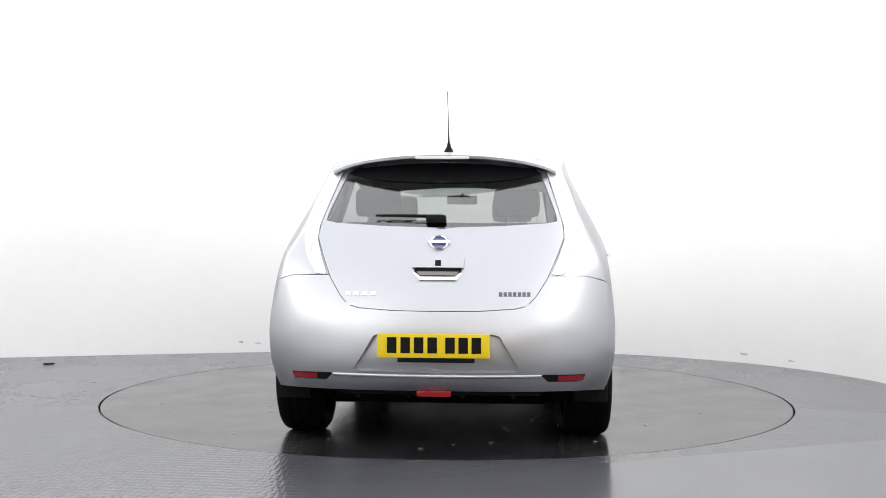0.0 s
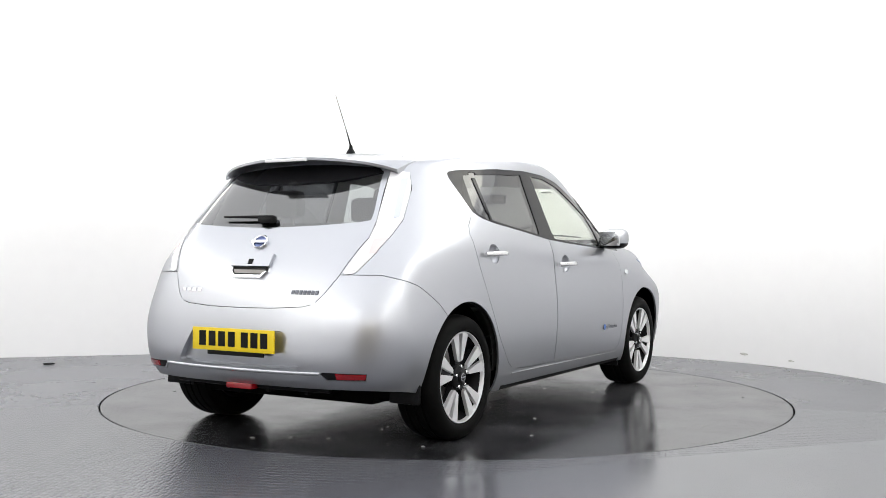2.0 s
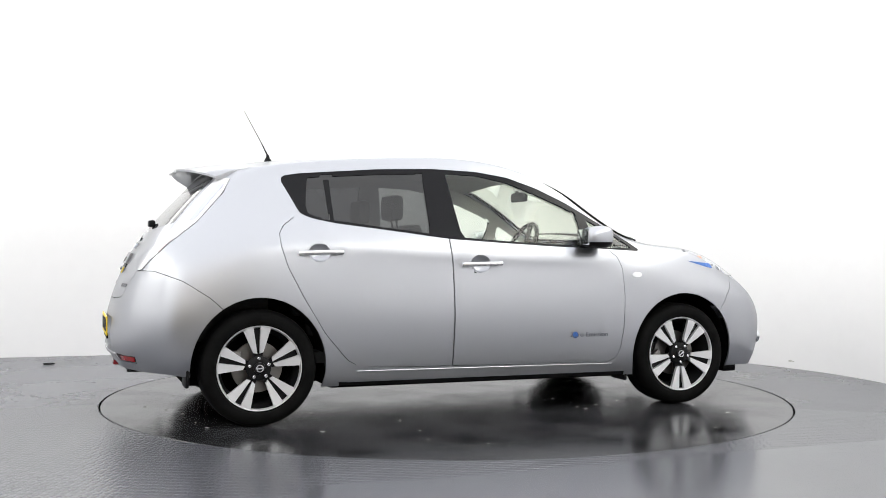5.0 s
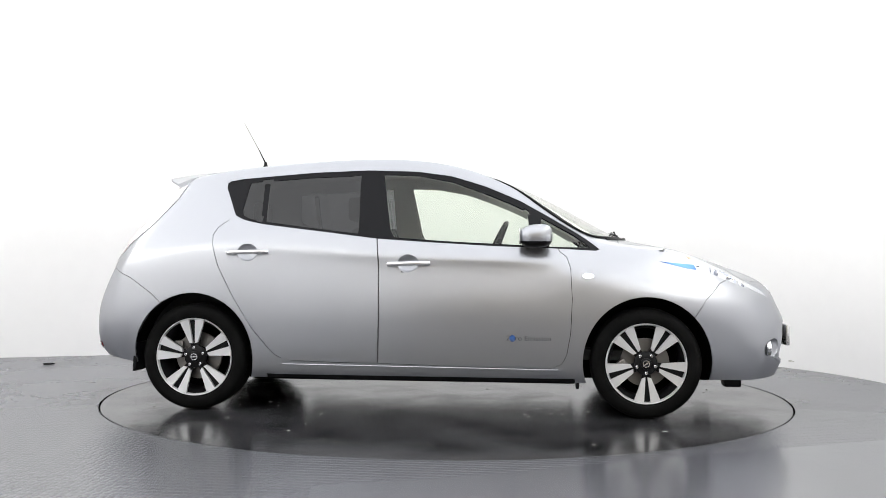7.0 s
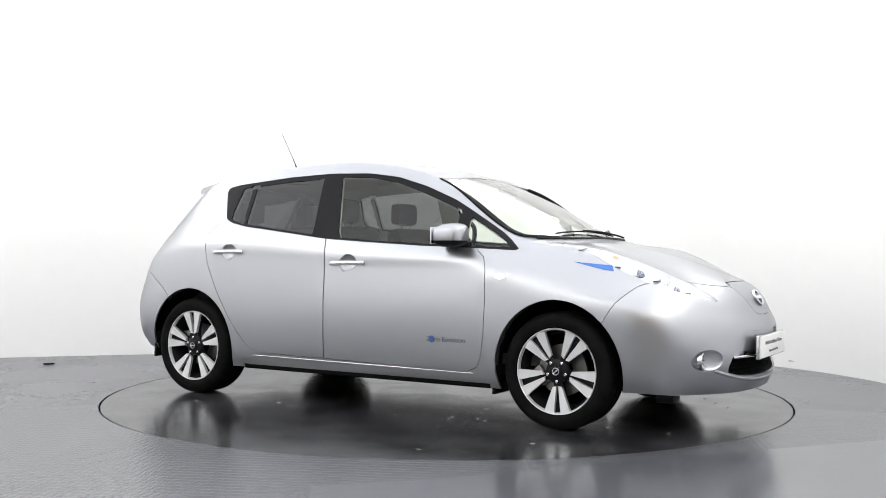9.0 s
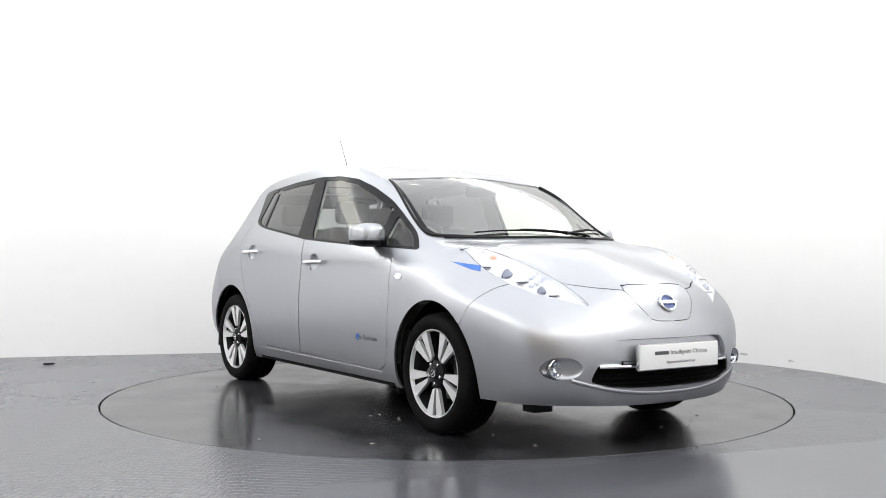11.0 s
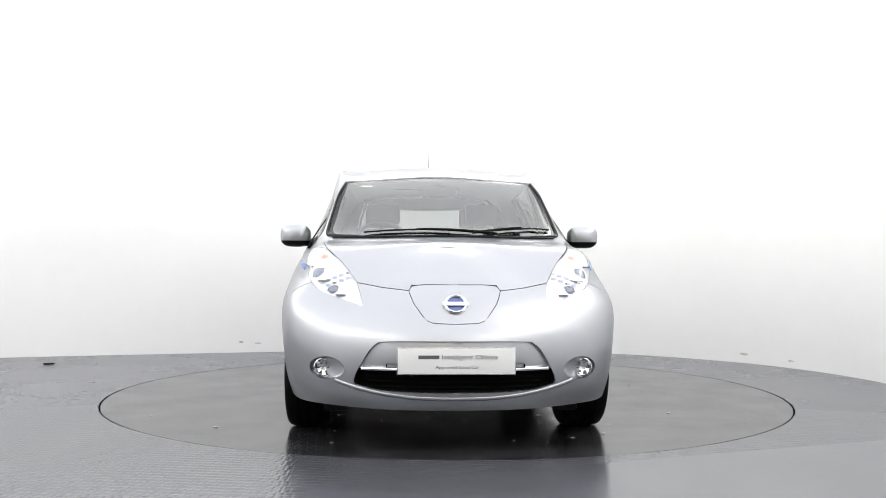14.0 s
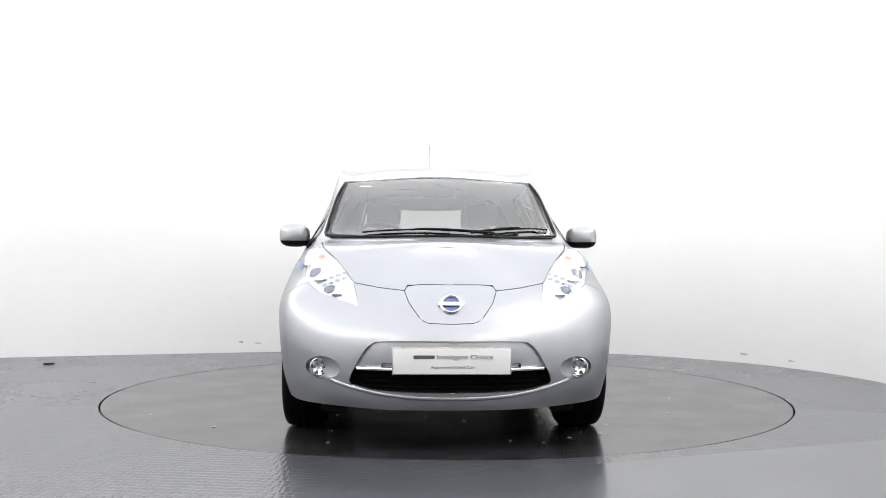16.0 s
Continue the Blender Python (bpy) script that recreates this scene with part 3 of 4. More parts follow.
TAILGATE = outline("-.2,.686 0,.686 .2,.688 .38,.70 .425,.715 .465,.755 .52,.84 .57,.95 .607,1.04 .60,1.12 .53,1.37 .5,1.5 -.2,1.5")
FRONT_BUMPER = outline("1.60,.56 1.69,.70 1.78,.79 1.9,.84 2.2,.8045 2.6,.8045 2.6,.1 1.45,.1")
REAR_BUMPER = outline("-2.4,.855 -1.90,.853 -1.76,.80 -1.62,.71 -1.5,.6 -1.5,.1 -2.4,.1")
SILL = outline("-.9,.2255 .94,.2255 .94,.1 -.9,.1")


def less(f, *others):
    """What lies in f but in none of the others."""
    return lambda P: np.maximum.reduce([f(P)] + [-g(P) for g in others])


SEAMS = {n: zone(p, f) for n, p, f in (("front_door", FRONT_DOOR, "side"), ("rear_door", REAR_DOOR, "side"), ("charge_flap", FLAP, "front"), ("bonnet", BONNET, "front"), ("tailgate", TAILGATE, "rear"))}
SEAMS["front_bumper"] = less(zone(FRONT_BUMPER, "side"), SEAMS["bonnet"], SEAMS["charge_flap"])
SEAMS["rear_bumper"] = less(zone(REAR_BUMPER, "side"), SEAMS["tailgate"])
FOG_SCOOP = (0.615, 0.405, 0.088, 0.056)
HANDLES = ((-1.02, 0.957), (-0.045, 0.896))


def cut_body():
    """Half the body, cut along every opening and seam; returns the pieces as bmeshes by name."""
    bm = bmesh.new()
    lay = bm.verts.layers.float_vector.new("n")
    nl, nk = GRID.shape[:2]
    V = []
    for i in range(nl):
        row = []
        for k in range(nk):
            p = GRID[i, k].copy()
            if k in (0, nk - 1) or i == nl - 1:
                p[1] = 0
            v = bm.verts.new(p)
            v[lay] = Vector(GRID_N[i, k])
            row.append(v)
        V.append(row)
    for i in range(nl - 1):
        for k in range(nk - 1):
            bm.faces.new((V[i][k], V[i + 1][k], V[i + 1][k + 1], V[i][k + 1]))
    bmesh.ops.remove_doubles(bm, verts=bm.verts, dist=1e-5)
    for poly in (ARCH_R, ARCH_F):
        f = zone(poly, "side")
        cut(bm, f)
        fs = list(bm.faces)
        s = f(centres(fs))
        bmesh.ops.delete(bm, geom=[q for q, d in zip(fs, s) if d < 0], context="FACES")
    kinds = {}
    tag = bm.faces.layers.int.new("k")
    names = ["paint"]

    def mark(name, f, within=None, drop=None):
        cut(bm, f)
        names.append(name)
        fs = list(bm.faces)
        s = f(centres(fs))
        for q, d in zip(fs, s):
            if d < 0 and (within is None or q[tag] in [names.index(w) for w in within]):
                q[tag] = names.index(name)

    mark("window_frame", zone(DLO, "side"))
    for nm, poly in PANES.items():
        mark(nm, zone(poly, "side"), ["window_frame"])
    mark("windscreen", zone(WINDSCREEN, "top"), ["paint"])
    f = zone(WINDSCREEN, "top")
    cut(bm, f, -0.022)
    names.append("windscreen_band")
    fs = list(bm.faces)
    for q, d in zip(fs, f(centres(fs))):
        if q[tag] == names.index("windscreen") and d > -0.022:
            q[tag] = names.index("windscreen_band")
    mark("rear_window", zone(REAR_GLASS, "rear"), ["paint"])
    mark("glass_band", zone(FRIT, "rear"), ["rear_window"])
    mark("headlight", zone(HEADLAMP, "front"), ["paint"])
    mark("tail_light", zone(TAILLAMP, "rear"), ["paint"])
    mark("grille", zone(MOUTH, "front"), ["paint"])
    mark("plate_recess", zone(PLATE_PAN, "rear"), ["paint"])
    mark("sill_strip", zone(SILL, "side"), ["paint"])
    for hx, hz in HANDLES:
        f = zone(outline(ellipse(hx, hz, 0.064, 0.054, 28)), "side")
        cut(bm, f)
        fs = list(bm.faces)
        s = f(centres(fs))
        bmesh.ops.delete(bm, geom=[q for q, d in zip(fs, s) if d < 0], context="FACES")
    f = zone(outline(ellipse(*FOG_SCOOP, 28)), "front")
    cut(bm, f)
    fs = list(bm.faces)
    s = f(centres(fs))
    bmesh.ops.delete(bm, geom=[q for q, d in zip(fs, s) if d < 0], context="FACES")
    gap = 0.0017
    for f in list(SEAMS.values()) + [zone(HEADLAMP, "front"), zone(TAILLAMP, "rear")]:
        cut(bm, f, gap)
        cut(bm, f, -gap)
        fs = list(bm.faces)
        s = f(centres(fs))
        bmesh.ops.delete(bm, geom=[q for q, d in zip(fs, s) if abs(d) < gap and q[tag] in (0, names.index("tail_light")) and q[tag] == 0], context="FACES")
    # islands of paint
    pieces = {}
    left = {q for q in bm.faces}
    while left:
        q = left.pop()
        isle, stack = [q], [q]
        while stack:
            a = stack.pop()
            for e in a.edges:
                for b in e.link_faces:
                    if b in left and b[tag] == a[tag]:
                        left.discard(b)
                        isle.append(b)
                        stack.append(b)
        pieces.setdefault(names[q[tag]], []).append(isle)
    return bm, pieces


def piece_bm(src, faces, mirror, both, depth=0.012, push=0.0, flange=True, only_flange_in=False):
    """Copy faces to a bmesh of their own, with an inward flange; both: joined with its mirror image."""
    lay = src.verts.layers.float_vector["n"]
    bm = bmesh.new()
    nl = bm.verts.layers.float_vector.new("n")
    new_v = {}
    for f in faces:
        for v in f.verts:
            if v not in new_v:
                n = Vector(v[lay]).normalized()
                w = bm.verts.new(v.co - n * push)
                w[nl] = n
                new_v[v] = w
    for f in faces:
        try:
            bm.faces.new([new_v[v] for v in f.verts])
        except ValueError:
            pass
    if flange:
        rim = [e for e in bm.edges if e.is_boundary and not (abs(e.verts[0].co.y) < 1e-5 and abs(e.verts[1].co.y) < 1e-5)]
        top, low = {}, {}
        for e in rim:
            for v in e.verts:
                if v not in top:
                    n = Vector(v[nl])
                    top[v] = bm.verts.new(v.co)
                    low[v] = bm.verts.new(v.co - n * depth)
        for e in rim:
            a, b = e.verts
            if not e.link_loops or e.link_loops[0].vert != a:
                a, b = b, a
            bm.faces.new((top[b], top[a], low[a], low[b]))
    if both:
        vs = list(bm.verts)
        m = {}
        for v in vs:
            w = bm.verts.new((v.co.x, -v.co.y, v.co.z))
            n = Vector(v[nl])
            w[nl] = Vector((n.x, -n.y, n.z))
            m[v] = w
        for f in list(bm.faces):
            bm.faces.new([m[v] for v in reversed(f.verts)])
        bmesh.ops.remove_doubles(bm, verts=[v for v in bm.verts if abs(v.co.y) < 1e-5], dist=1e-5)
    elif mirror:
        for v in bm.verts:
            v.co.y = -v.co.y
            n = Vector(v[nl])
            v[nl] = Vector((n.x, -n.y, n.z))
        bmesh.ops.reverse_faces(bm, faces=bm.faces)
    return bm


def shell_part(name, bm, mat, parent, label=""):
    """A body panel that keeps the smooth normals of the whole surface."""
    nl = bm.verts.layers.float_vector["n"]
    keep = [Vector(v[nl]) for v in bm.verts]
    me = bpy.data.meshes.new(name)
    bm.to_mesh(me)
    bm.free()
    me.materials.append(mat)
    me.shade_smooth()
    ns = [n if n.length > 0.5 else Vector(v.normal) for n, v in zip(keep, me.vertices)]
    me.normals_split_custom_set_from_vertices([n.normalized() for n in ns])
    if "n" in me.attributes:
        me.attributes.remove(me.attributes["n"])
    ob = new(name, me)
    ob.parent = parent
    return tagged(ob, label)


SRC, PIECES = cut_body()


def both_sides(name, faces, mat, label="", **kw):
    """One part across the middle, or a pair."""
    mid = any(abs(v.co.y) < 1e-5 for f in faces for v in f.verts)
    if mid:
        return [shell_part(name, piece_bm(SRC, faces, False, True, **kw), mat, CAR, label)]
    return [shell_part(name, piece_bm(SRC, faces, m, False, **kw), mat, CAR, label) for m in (False, True)]


# ---- painted panels, by the outlines in which they lie
_faces = [f for isle in PIECES["paint"] for f in isle]
_c = centres(_faces)
_left = np.ones(len(_faces), bool)
for _n, _f in SEAMS.items():
    _hit = (_f(_c) < 0) & _left
    _left &= ~_hit
    both_sides(_n, [q for q, h in zip(_faces, _hit) if h], PAINT)
both_sides("body_shell", [q for q, h in zip(_faces, _left) if h], PAINT)
SEEN_FROM = {"window_frame": (GLOSS, 0.002, "gloss black window surround"), "quarter_window": (PRIVACY, 0.006, "dark tinted glass"), "rear_door_window": (PRIVACY, 0.006, "dark tinted glass"),
             "front_door_window": (GLASS, 0.006, "clear glass"), "front_quarter_window": (GLASS, 0.006, "clear glass"), "windscreen": (SCREEN, 0.002, "clear laminated glass"), "windscreen_band": (GLOSS, 0.001, "black printed windscreen border"),
             "rear_window": (REAR_TINT, 0.003, "dark tinted glass"), "glass_band": (GLOSS, 0.002, "black printed glass edge"), "sill_strip": (BLACK, 0.004, "black sill")}
for _n, (_m, _p, _lab) in SEEN_FROM.items():
    _all = [f for isle in PIECES[_n] for f in isle]
    both_sides(_n, _all, _m, _lab, push=_p, flange=_m not in (GLASS, PRIVACY, SCREEN, REAR_TINT))
_lamp = [f for isle in PIECES["headlight"] for f in isle]
HEADLIGHTS = both_sides("headlight", _lamp, LENS, "clear headlight lens", flange=False)
for _m, _ob in zip((False, True), HEADLIGHTS):
    shell_part("reflector_housing", piece_bm(SRC, _lamp, _m, False, push=0.022, depth=-0.02), LAMP_BOWL, _ob, "bright silver lamp housing")
_lamp = [f for isle in PIECES["tail_light"] for f in isle]
TAILLIGHTS = both_sides("tail_light", _lamp, TAIL_LENS, "clear white tail light lens", push=-0.004)
_mouth = [f for isle in PIECES["grille"] for f in isle]
both_sides("grille_panel", [f for f in _mouth if f.calc_center_median().z > 0.405], PAINT, "silver panel behind the plate", push=0.022, depth=-0.02)
both_sides("lower_grille", [f for f in _mouth if f.calc_center_median().z <= 0.425], DARK, "black lower air intake", push=0.05, depth=-0.045)
both_sides("plate_recess", [f for isle in PIECES["plate_recess"] for f in isle], PAINT, "silver number plate recess", push=0.034, depth=-0.032)
# near-black liner added behind the seams, blocks light so the gaps stay dark
_bm = bmesh.new()
_in = GRID - GRID_N * 0.02
_mid = (GRID[:-1, :-1] + GRID[1:, 1:] + GRID[:-1, 1:] + GRID[1:, :-1]) / 4
_flat = _mid.reshape(-1, 3)
_open = np.minimum.reduce([zone(p, f)(_flat) for p, f in [(q, "side") for q in PANES.values()] + [(WINDSCREEN, "top"), (REAR_GLASS, "rear"), (ARCH_F, "side"), (ARCH_R, "side"), (HEADLAMP, "front"), (MOUTH, "front"), (PLATE_PAN, "rear")]]
                           + [zone(outline(ellipse(hx, hz, 0.064, 0.054, 28)), "side")(_flat) for hx, hz in HANDLES] + [zone(outline(ellipse(*FOG_SCOOP, 28)), "front")(_flat)]).reshape(_mid.shape[:2])
_v = {}
for _i in range(_mid.shape[0]):
    for _k in range(_mid.shape[1]):
        if _open[_i, _k] > 0.032:
            q = []
            for a, b in ((_i, _k), (_i + 1, _k), (_i + 1, _k + 1), (_i, _k + 1)):
                if (a, b) not in _v:
                    _v[a, b] = (_bm.verts.new(_in[a, b]), _bm.verts.new(_in[a, b] * np.array((1, -1, 1))))
                q.append(_v[a, b])
            _bm.faces.new([w[0] for w in q])
            _bm.faces.new([w[1] for w in reversed(q)])
part("gap_liner", _bm, DARK, CAR, "near-black liner added to darken the panel gaps", 60)
# lining of the cabin
_up = [f for n in ("paint", "window_frame") for isle in PIECES[n] for f in isle if f.calc_center_median().z > 1.06 and -1.5 < f.calc_center_median().x < 1.0]
both_sides("cabin_lining", _up, HEADLINING, "grey cloth cabin lining", push=0.028, flange=False)
_low = [f for n in ("paint",) for isle in PIECES[n] for f in isle if 0.32 < f.calc_center_median().z < 1.04 and -1.6 < f.calc_center_median().x < 1.2 and f.calc_center_median().y > 0.5]
both_sides("door_lining", _low, CLOTH, "black door lining", push=0.04, flange=False)


def patch(name, pts, face, mat, parent, off=0.001, thick=0.004, side=1, label="", rounds=0):
    """A thin plate that follows the body, drawn as an outline on one face of the car."""
    bm = bmesh.new()
    o = outline(pts, rounds)
    if signed_area(o) < 0:
        o = o[::-1]
    out = []
    n = len(o)
    for i in range(n):
        a, b = o[i], o[(i + 1) % n]
        m = max(1, int(np.hypot(*(b - a)) / 0.03))
        out += [a + (b - a) * k / m for k in range(m)]
    top, low = [], []
    for a, b in out:
        p, nn = on_body(a if face in ("side", "top") else abs(a), b if face != "top" else abs(b), face)
        if (face in ("front", "rear") and a < 0) or (face == "top" and b < 0):
            p.y, nn.y = -p.y, -nn.y
        top.append(bm.verts.new(p + nn * (off + thick)))
        low.append(bm.verts.new(p + nn * (off - 0.004)))
    bm.faces.new(top)
    for i in range(len(top)):
        j = (i + 1) % len(top)
        bm.faces.new((top[i], low[i], low[j], top[j]))
    if side < 0:
        for v in bm.verts:
            v.co.y = -v.co.y
    bmesh.ops.triangulate(bm, faces=[f for f in bm.faces if len(f.verts) > 4])
    bmesh.ops.recalc_face_normals(bm, faces=bm.faces)
    return part(name, bm, mat, parent, label, 30)


def signed_area(o):
    return 0.5 * np.sum(o[:, 0] * np.roll(o[:, 1], -1) - np.roll(o[:, 0], -1) * o[:, 1])


def lettering(name, text, size, m, mat, parent, width=None):
    """Words in the built-in font as a mesh, with a little depth; fitted to a width and centred."""
    cu = bpy.data.curves.new(name, "FONT")
    cu.body, cu.size, cu.extrude, cu.align_x, cu.align_y = text, size, 0.0006, "CENTER", "CENTER"
    tmp = bpy.data.objects.new(name, cu)
    scene.collection.objects.link(tmp)
    bpy.context.view_layer.update()
    me = bpy.data.meshes.new_from_object(tmp.evaluated_get(bpy.context.evaluated_depsgraph_get()))
    bpy.data.objects.remove(tmp)
    if width:
        xs = [v.co.x for v in me.vertices]
        k = width / (max(xs) - min(xs))
        for v in me.vertices:
            v.co.x *= k
    me.transform(m)
    me.materials.clear()
    me.materials.append(mat)
    ob = new(name, me)
    ob.parent = parent
    return ob


# ---- lamps, front
for _s, _hl in zip((1, -1), HEADLIGHTS):
    patch("blue_strip", [(1.43, 0.915), (1.63, 0.897), (1.645, 0.867), (1.59, 0.875)], "side", BLUE, _hl, 0.0005, 0.002, _s, "blue reflector strip")
    for _w, _zz, _r in ((0.69, 0.868, 0.034), (0.60, 0.788, 0.027)):
        p, nn = on_body(_w, _zz, "front")
        bm = bmesh.new()
        bmesh.ops.create_uvsphere(bm, u_segments=20, v_segments=12, radius=_r, matrix=Matrix.Translation((p.x - nn.x * (_r + 0.006), _s * (p.y - nn.y * (_r + 0.006)), p.z - nn.z * (_r + 0.006))))
        part("bulb_lens", bm, BULB, _hl, "dark glass bulb lens")
        q = p - nn * (_r + 0.008)
        bm = bmesh.new()
        lathe(bm, [(_r + 0.002, 0.0), (_r + 0.008, 0.003), (_r + 0.012, -0.012)], 28, "x", (q.x, _s * q.y, q.z))
        part("bulb_ring", bm, CHROME, _hl, "chrome ring")
    p, nn = on_body(0.66, 0.955, "front")
    bm = bmesh.new()
    bmesh.ops.create_uvsphere(bm, u_segments=14, v_segments=10, radius=0.02, matrix=Matrix.Translation((p.x - nn.x * 0.026, _s * (p.y - nn.y * 0.026), p.z - nn.z * 0.026)))
    part("indicator_bulb", bm, AMBER, _hl, "pale orange indicator bulb")
    for _k in range(8):
        p, nn = on_body(0.525 + 0.035 * (_k % 4), 0.862 - 0.012 * (_k % 4) - 0.026 * (_k // 4) + 0.012, "front")
        bm = bmesh.new()
        box(bm, p.x - nn.x * 0.022, _s * (p.y - nn.y * 0.022), p.z - nn.z * 0.022, 0.02, 0.026, 0.018, 0.004)
        part("reflector_rib", bm, LILAC if _k % 3 else CHROME, _hl)
    for _w, _zz, _l in ((0.735, 0.90, 0.05), (0.655, 0.83, 0.06), (0.56, 0.765, 0.05)):
        p, nn = on_body(_w, _zz, "front")
        bm = bmesh.new()
        box(bm, p.x - nn.x * 0.02, _s * (p.y - nn.y * 0.02), p.z - nn.z * 0.02, 0.03, _l, 0.008, 0.003)
        part("lamp_divider", bm, CHROME_DARK, _hl, "dark grey divider")
    # fog lamp, deep in a scoop that is open towards the middle
    bm = bmesh.new()
    rings = []
    for r in (1.05, 1.0, 0.93, 0.8, 0.6, 0.35):
        row = []
        for u, v in ellipse(FOG_SCOOP[0] + 0.03 * (1 - r), FOG_SCOOP[1], FOG_SCOOP[2] * r, FOG_SCOOP[3] * r, 28):
            p, nn = on_body(u, v, "front")
            out = max(0.0, min(1.0, 0.5 + (u - FOG_SCOOP[0]) / 0.13))
            sink = 0.003 if r > 1.01 else 0.0 if r == 1.0 else (0.012 + 0.05 * out) * (1 - r * r) ** 0.5
            row.append(bm.verts.new((p.x - sink, _s * (p.y - 0.004 * (r < 1)), p.z)))
        rings.append(row)
    for a, b in zip(rings, rings[1:]):
        for i in range(28):
            bm.faces.new((a[i], a[(i + 1) % 28], b[(i + 1) % 28], b[i]))
    bm.faces.new(rings[-1])
    bmesh.ops.recalc_face_normals(bm, faces=bm.faces)
    fog = part("fog_light", bm, PAINT, CAR, "silver scoop with a round front fog light", 60)
    p, nn = on_body(0.64, 0.405, "front")
    q = Vector((p.x - 0.017, _s * 0.632, 0.405))
    bm = bmesh.new()
    lathe(bm, [(0.046, -0.01), (0.047, 0.012), (0.043, 0.015), (0.04, 0.004)], 32, "x", q)
    part("fog_ring", bm, CHROME, fog, "chrome ring")
    bm = bmesh.new()
    lathe(bm, [(0.04, 0.002), (0.03, -0.006), (0.014, -0.012), (0.0005, -0.014)], 24, "x", q)
    bmesh.ops.remove_doubles(bm, verts=bm.verts, dist=0.0006)
    part("fog_lens", bm, CHROME, fog, "bright fog reflector")
    for _k in range(6):
        _a = math.radians(60 * _k)
        bm = bmesh.new()
        box(bm, q.x + 0.004, q.y + 0.024 * math.cos(_a), q.z + 0.024 * math.sin(_a), 0.006, 0.013, 0.01, 0.002)
        part("fog_facet", bm, BULB, fog)
    # tail lamps: faint red inside the lens
    _tl = TAILLIGHTS[0 if _s > 0 else 1]
    patch("red_lens", [(0.632, 0.955), (0.66, 0.955), (0.677, 1.03), (0.628, 1.025)], "rear", PINK, _tl, 0.004, 0.002, _s, "faint red brake lens")
    patch("blue_lens", [(0.655, 1.13), (0.672, 1.135), (0.613, 1.34), (0.592, 1.335)], "rear", LILAC, _tl, 0.004, 0.002, _s, "bluish LED strip")
    patch("lower_lens", [(0.575, 0.875), (0.60, 0.875), (0.64, 0.94), (0.615, 0.94)], "rear", CHROME, _tl, 0.003, 0.002, _s, "clear reversing lens")
    # rear reflectors in the bumper
    rc = patch("reflector_pocket", [(0.49, 0.385), (0.52, 0.362), (0.69, 0.362), (0.70, 0.392), (0.50, 0.396)], "rear", BLACK, CAR, 0.001, 0.001, _s, "dark reflector pocket")
    patch("red_reflector", [(0.57, 0.366), (0.688, 0.366), (0.695, 0.389), (0.565, 0.391)], "rear", RED, rc, 0.002, 0.004, _s, "red reflector")
    patch("pocket_lip", [(0.487, 0.384), (0.518, 0.355), (0.69, 0.353), (0.69, 0.36), (0.521, 0.362), (0.495, 0.386)], "rear", PAINT, rc, 0.001, 0.006, _s, "silver lip")
    # side repeater, handles
    patch("side_repeater", ellipse(1.013, 0.829, 0.036, 0.017), "side", CHROME, CAR, 0.001, 0.004, _s, "clear oval side repeater")
    for _x, _zz in ((-1.015, 0.955), (-0.04, 0.894)):
        bm = bmesh.new()
        rings = []
        for r in (1.04, 1.0, 0.9, 0.7, 0.45, 0.2):
            row = []
            for u, v in ellipse(_x - 0.005, _zz + 0.002, 0.064 * r, 0.054 * r, 28):
                p, nn = on_body(u, v, "side")
                q = p - nn * (0.003 + 0.026 * max(0.0, 1 - r * r) ** 0.6)
                row.append(bm.verts.new((q.x, q.y * _s, q.z)))
            rings.append(row)
        for a, b in zip(rings, rings[1:]):
            for i in range(28):
                bm.faces.new((a[i], a[(i + 1) % 28], b[(i + 1) % 28], b[i]))
        bm.faces.new(rings[-1])
        bmesh.ops.recalc_face_normals(bm, faces=bm.faces)
        part("handle_recess", bm, PAINT, CAR, "hollow silver finger recess", 60)
        pts = []
        for k in range(9):
            t = -1 + k / 4
            p, nn = on_body(_x + 0.125 * t, _zz + 0.003 * t, "side")
            q = p + nn * (0.012 + 0.022 * (1 - t * t) ** 0.5 if abs(t) < 1 else 0.012)
            pts.append((q.x, q.y * _s, q.z))
        bm = bmesh.new()
        tube(bm, pts, 0.0115, 10)
        for v in bm.verts:
            v.co.z = _zz + (v.co.z - _zz) * 1.15
        part("door_handle", bm, CHROME_SOFT, CAR, "bright silver pull handle")
    # mirror
    bm = bmesh.new()
    bmesh.ops.create_uvsphere(bm, u_segments=32, v_segments=20, radius=1)
    for v in bm.verts:
        c = [math.copysign(abs(q) ** 0.68, q) for q in v.co]
        v.co = (0.70 + 0.085 * c[0] + (0.02 * c[0] if c[0] > 0 else 0), _s * (0.892 + 0.092 * c[1]), 1.060 + 0.068 * c[2] + 0.010 * c[0] * (c[2] > 0))
    if _s < 0:
        bmesh.ops.reverse_faces(bm, faces=bm.faces)
    g = bm.verts[:] + bm.edges[:] + bm.faces[:]
    low = bm.copy()
    bmesh.ops.bisect_plane(bm, geom=g, plane_co=(0, 0, 1.03), plane_no=(0, 0, 1), clear_inner=True)
    bmesh.ops.bisect_plane(low, geom=low.verts[:] + low.edges[:] + low.faces[:], plane_co=(0, 0, 1.03), plane_no=(0, 0, 1), clear_outer=True)
    mir = part("door_mirror", bm, PAINT, CAR, "silver door mirror with a black base")
    part("mirror_base", low, BLACK, mir, "black lower shell")
    bm = bmesh.new()
    box(bm, 0.70, _s * 0.84, 1.02, 0.07, 0.12, 0.045, 0.012)
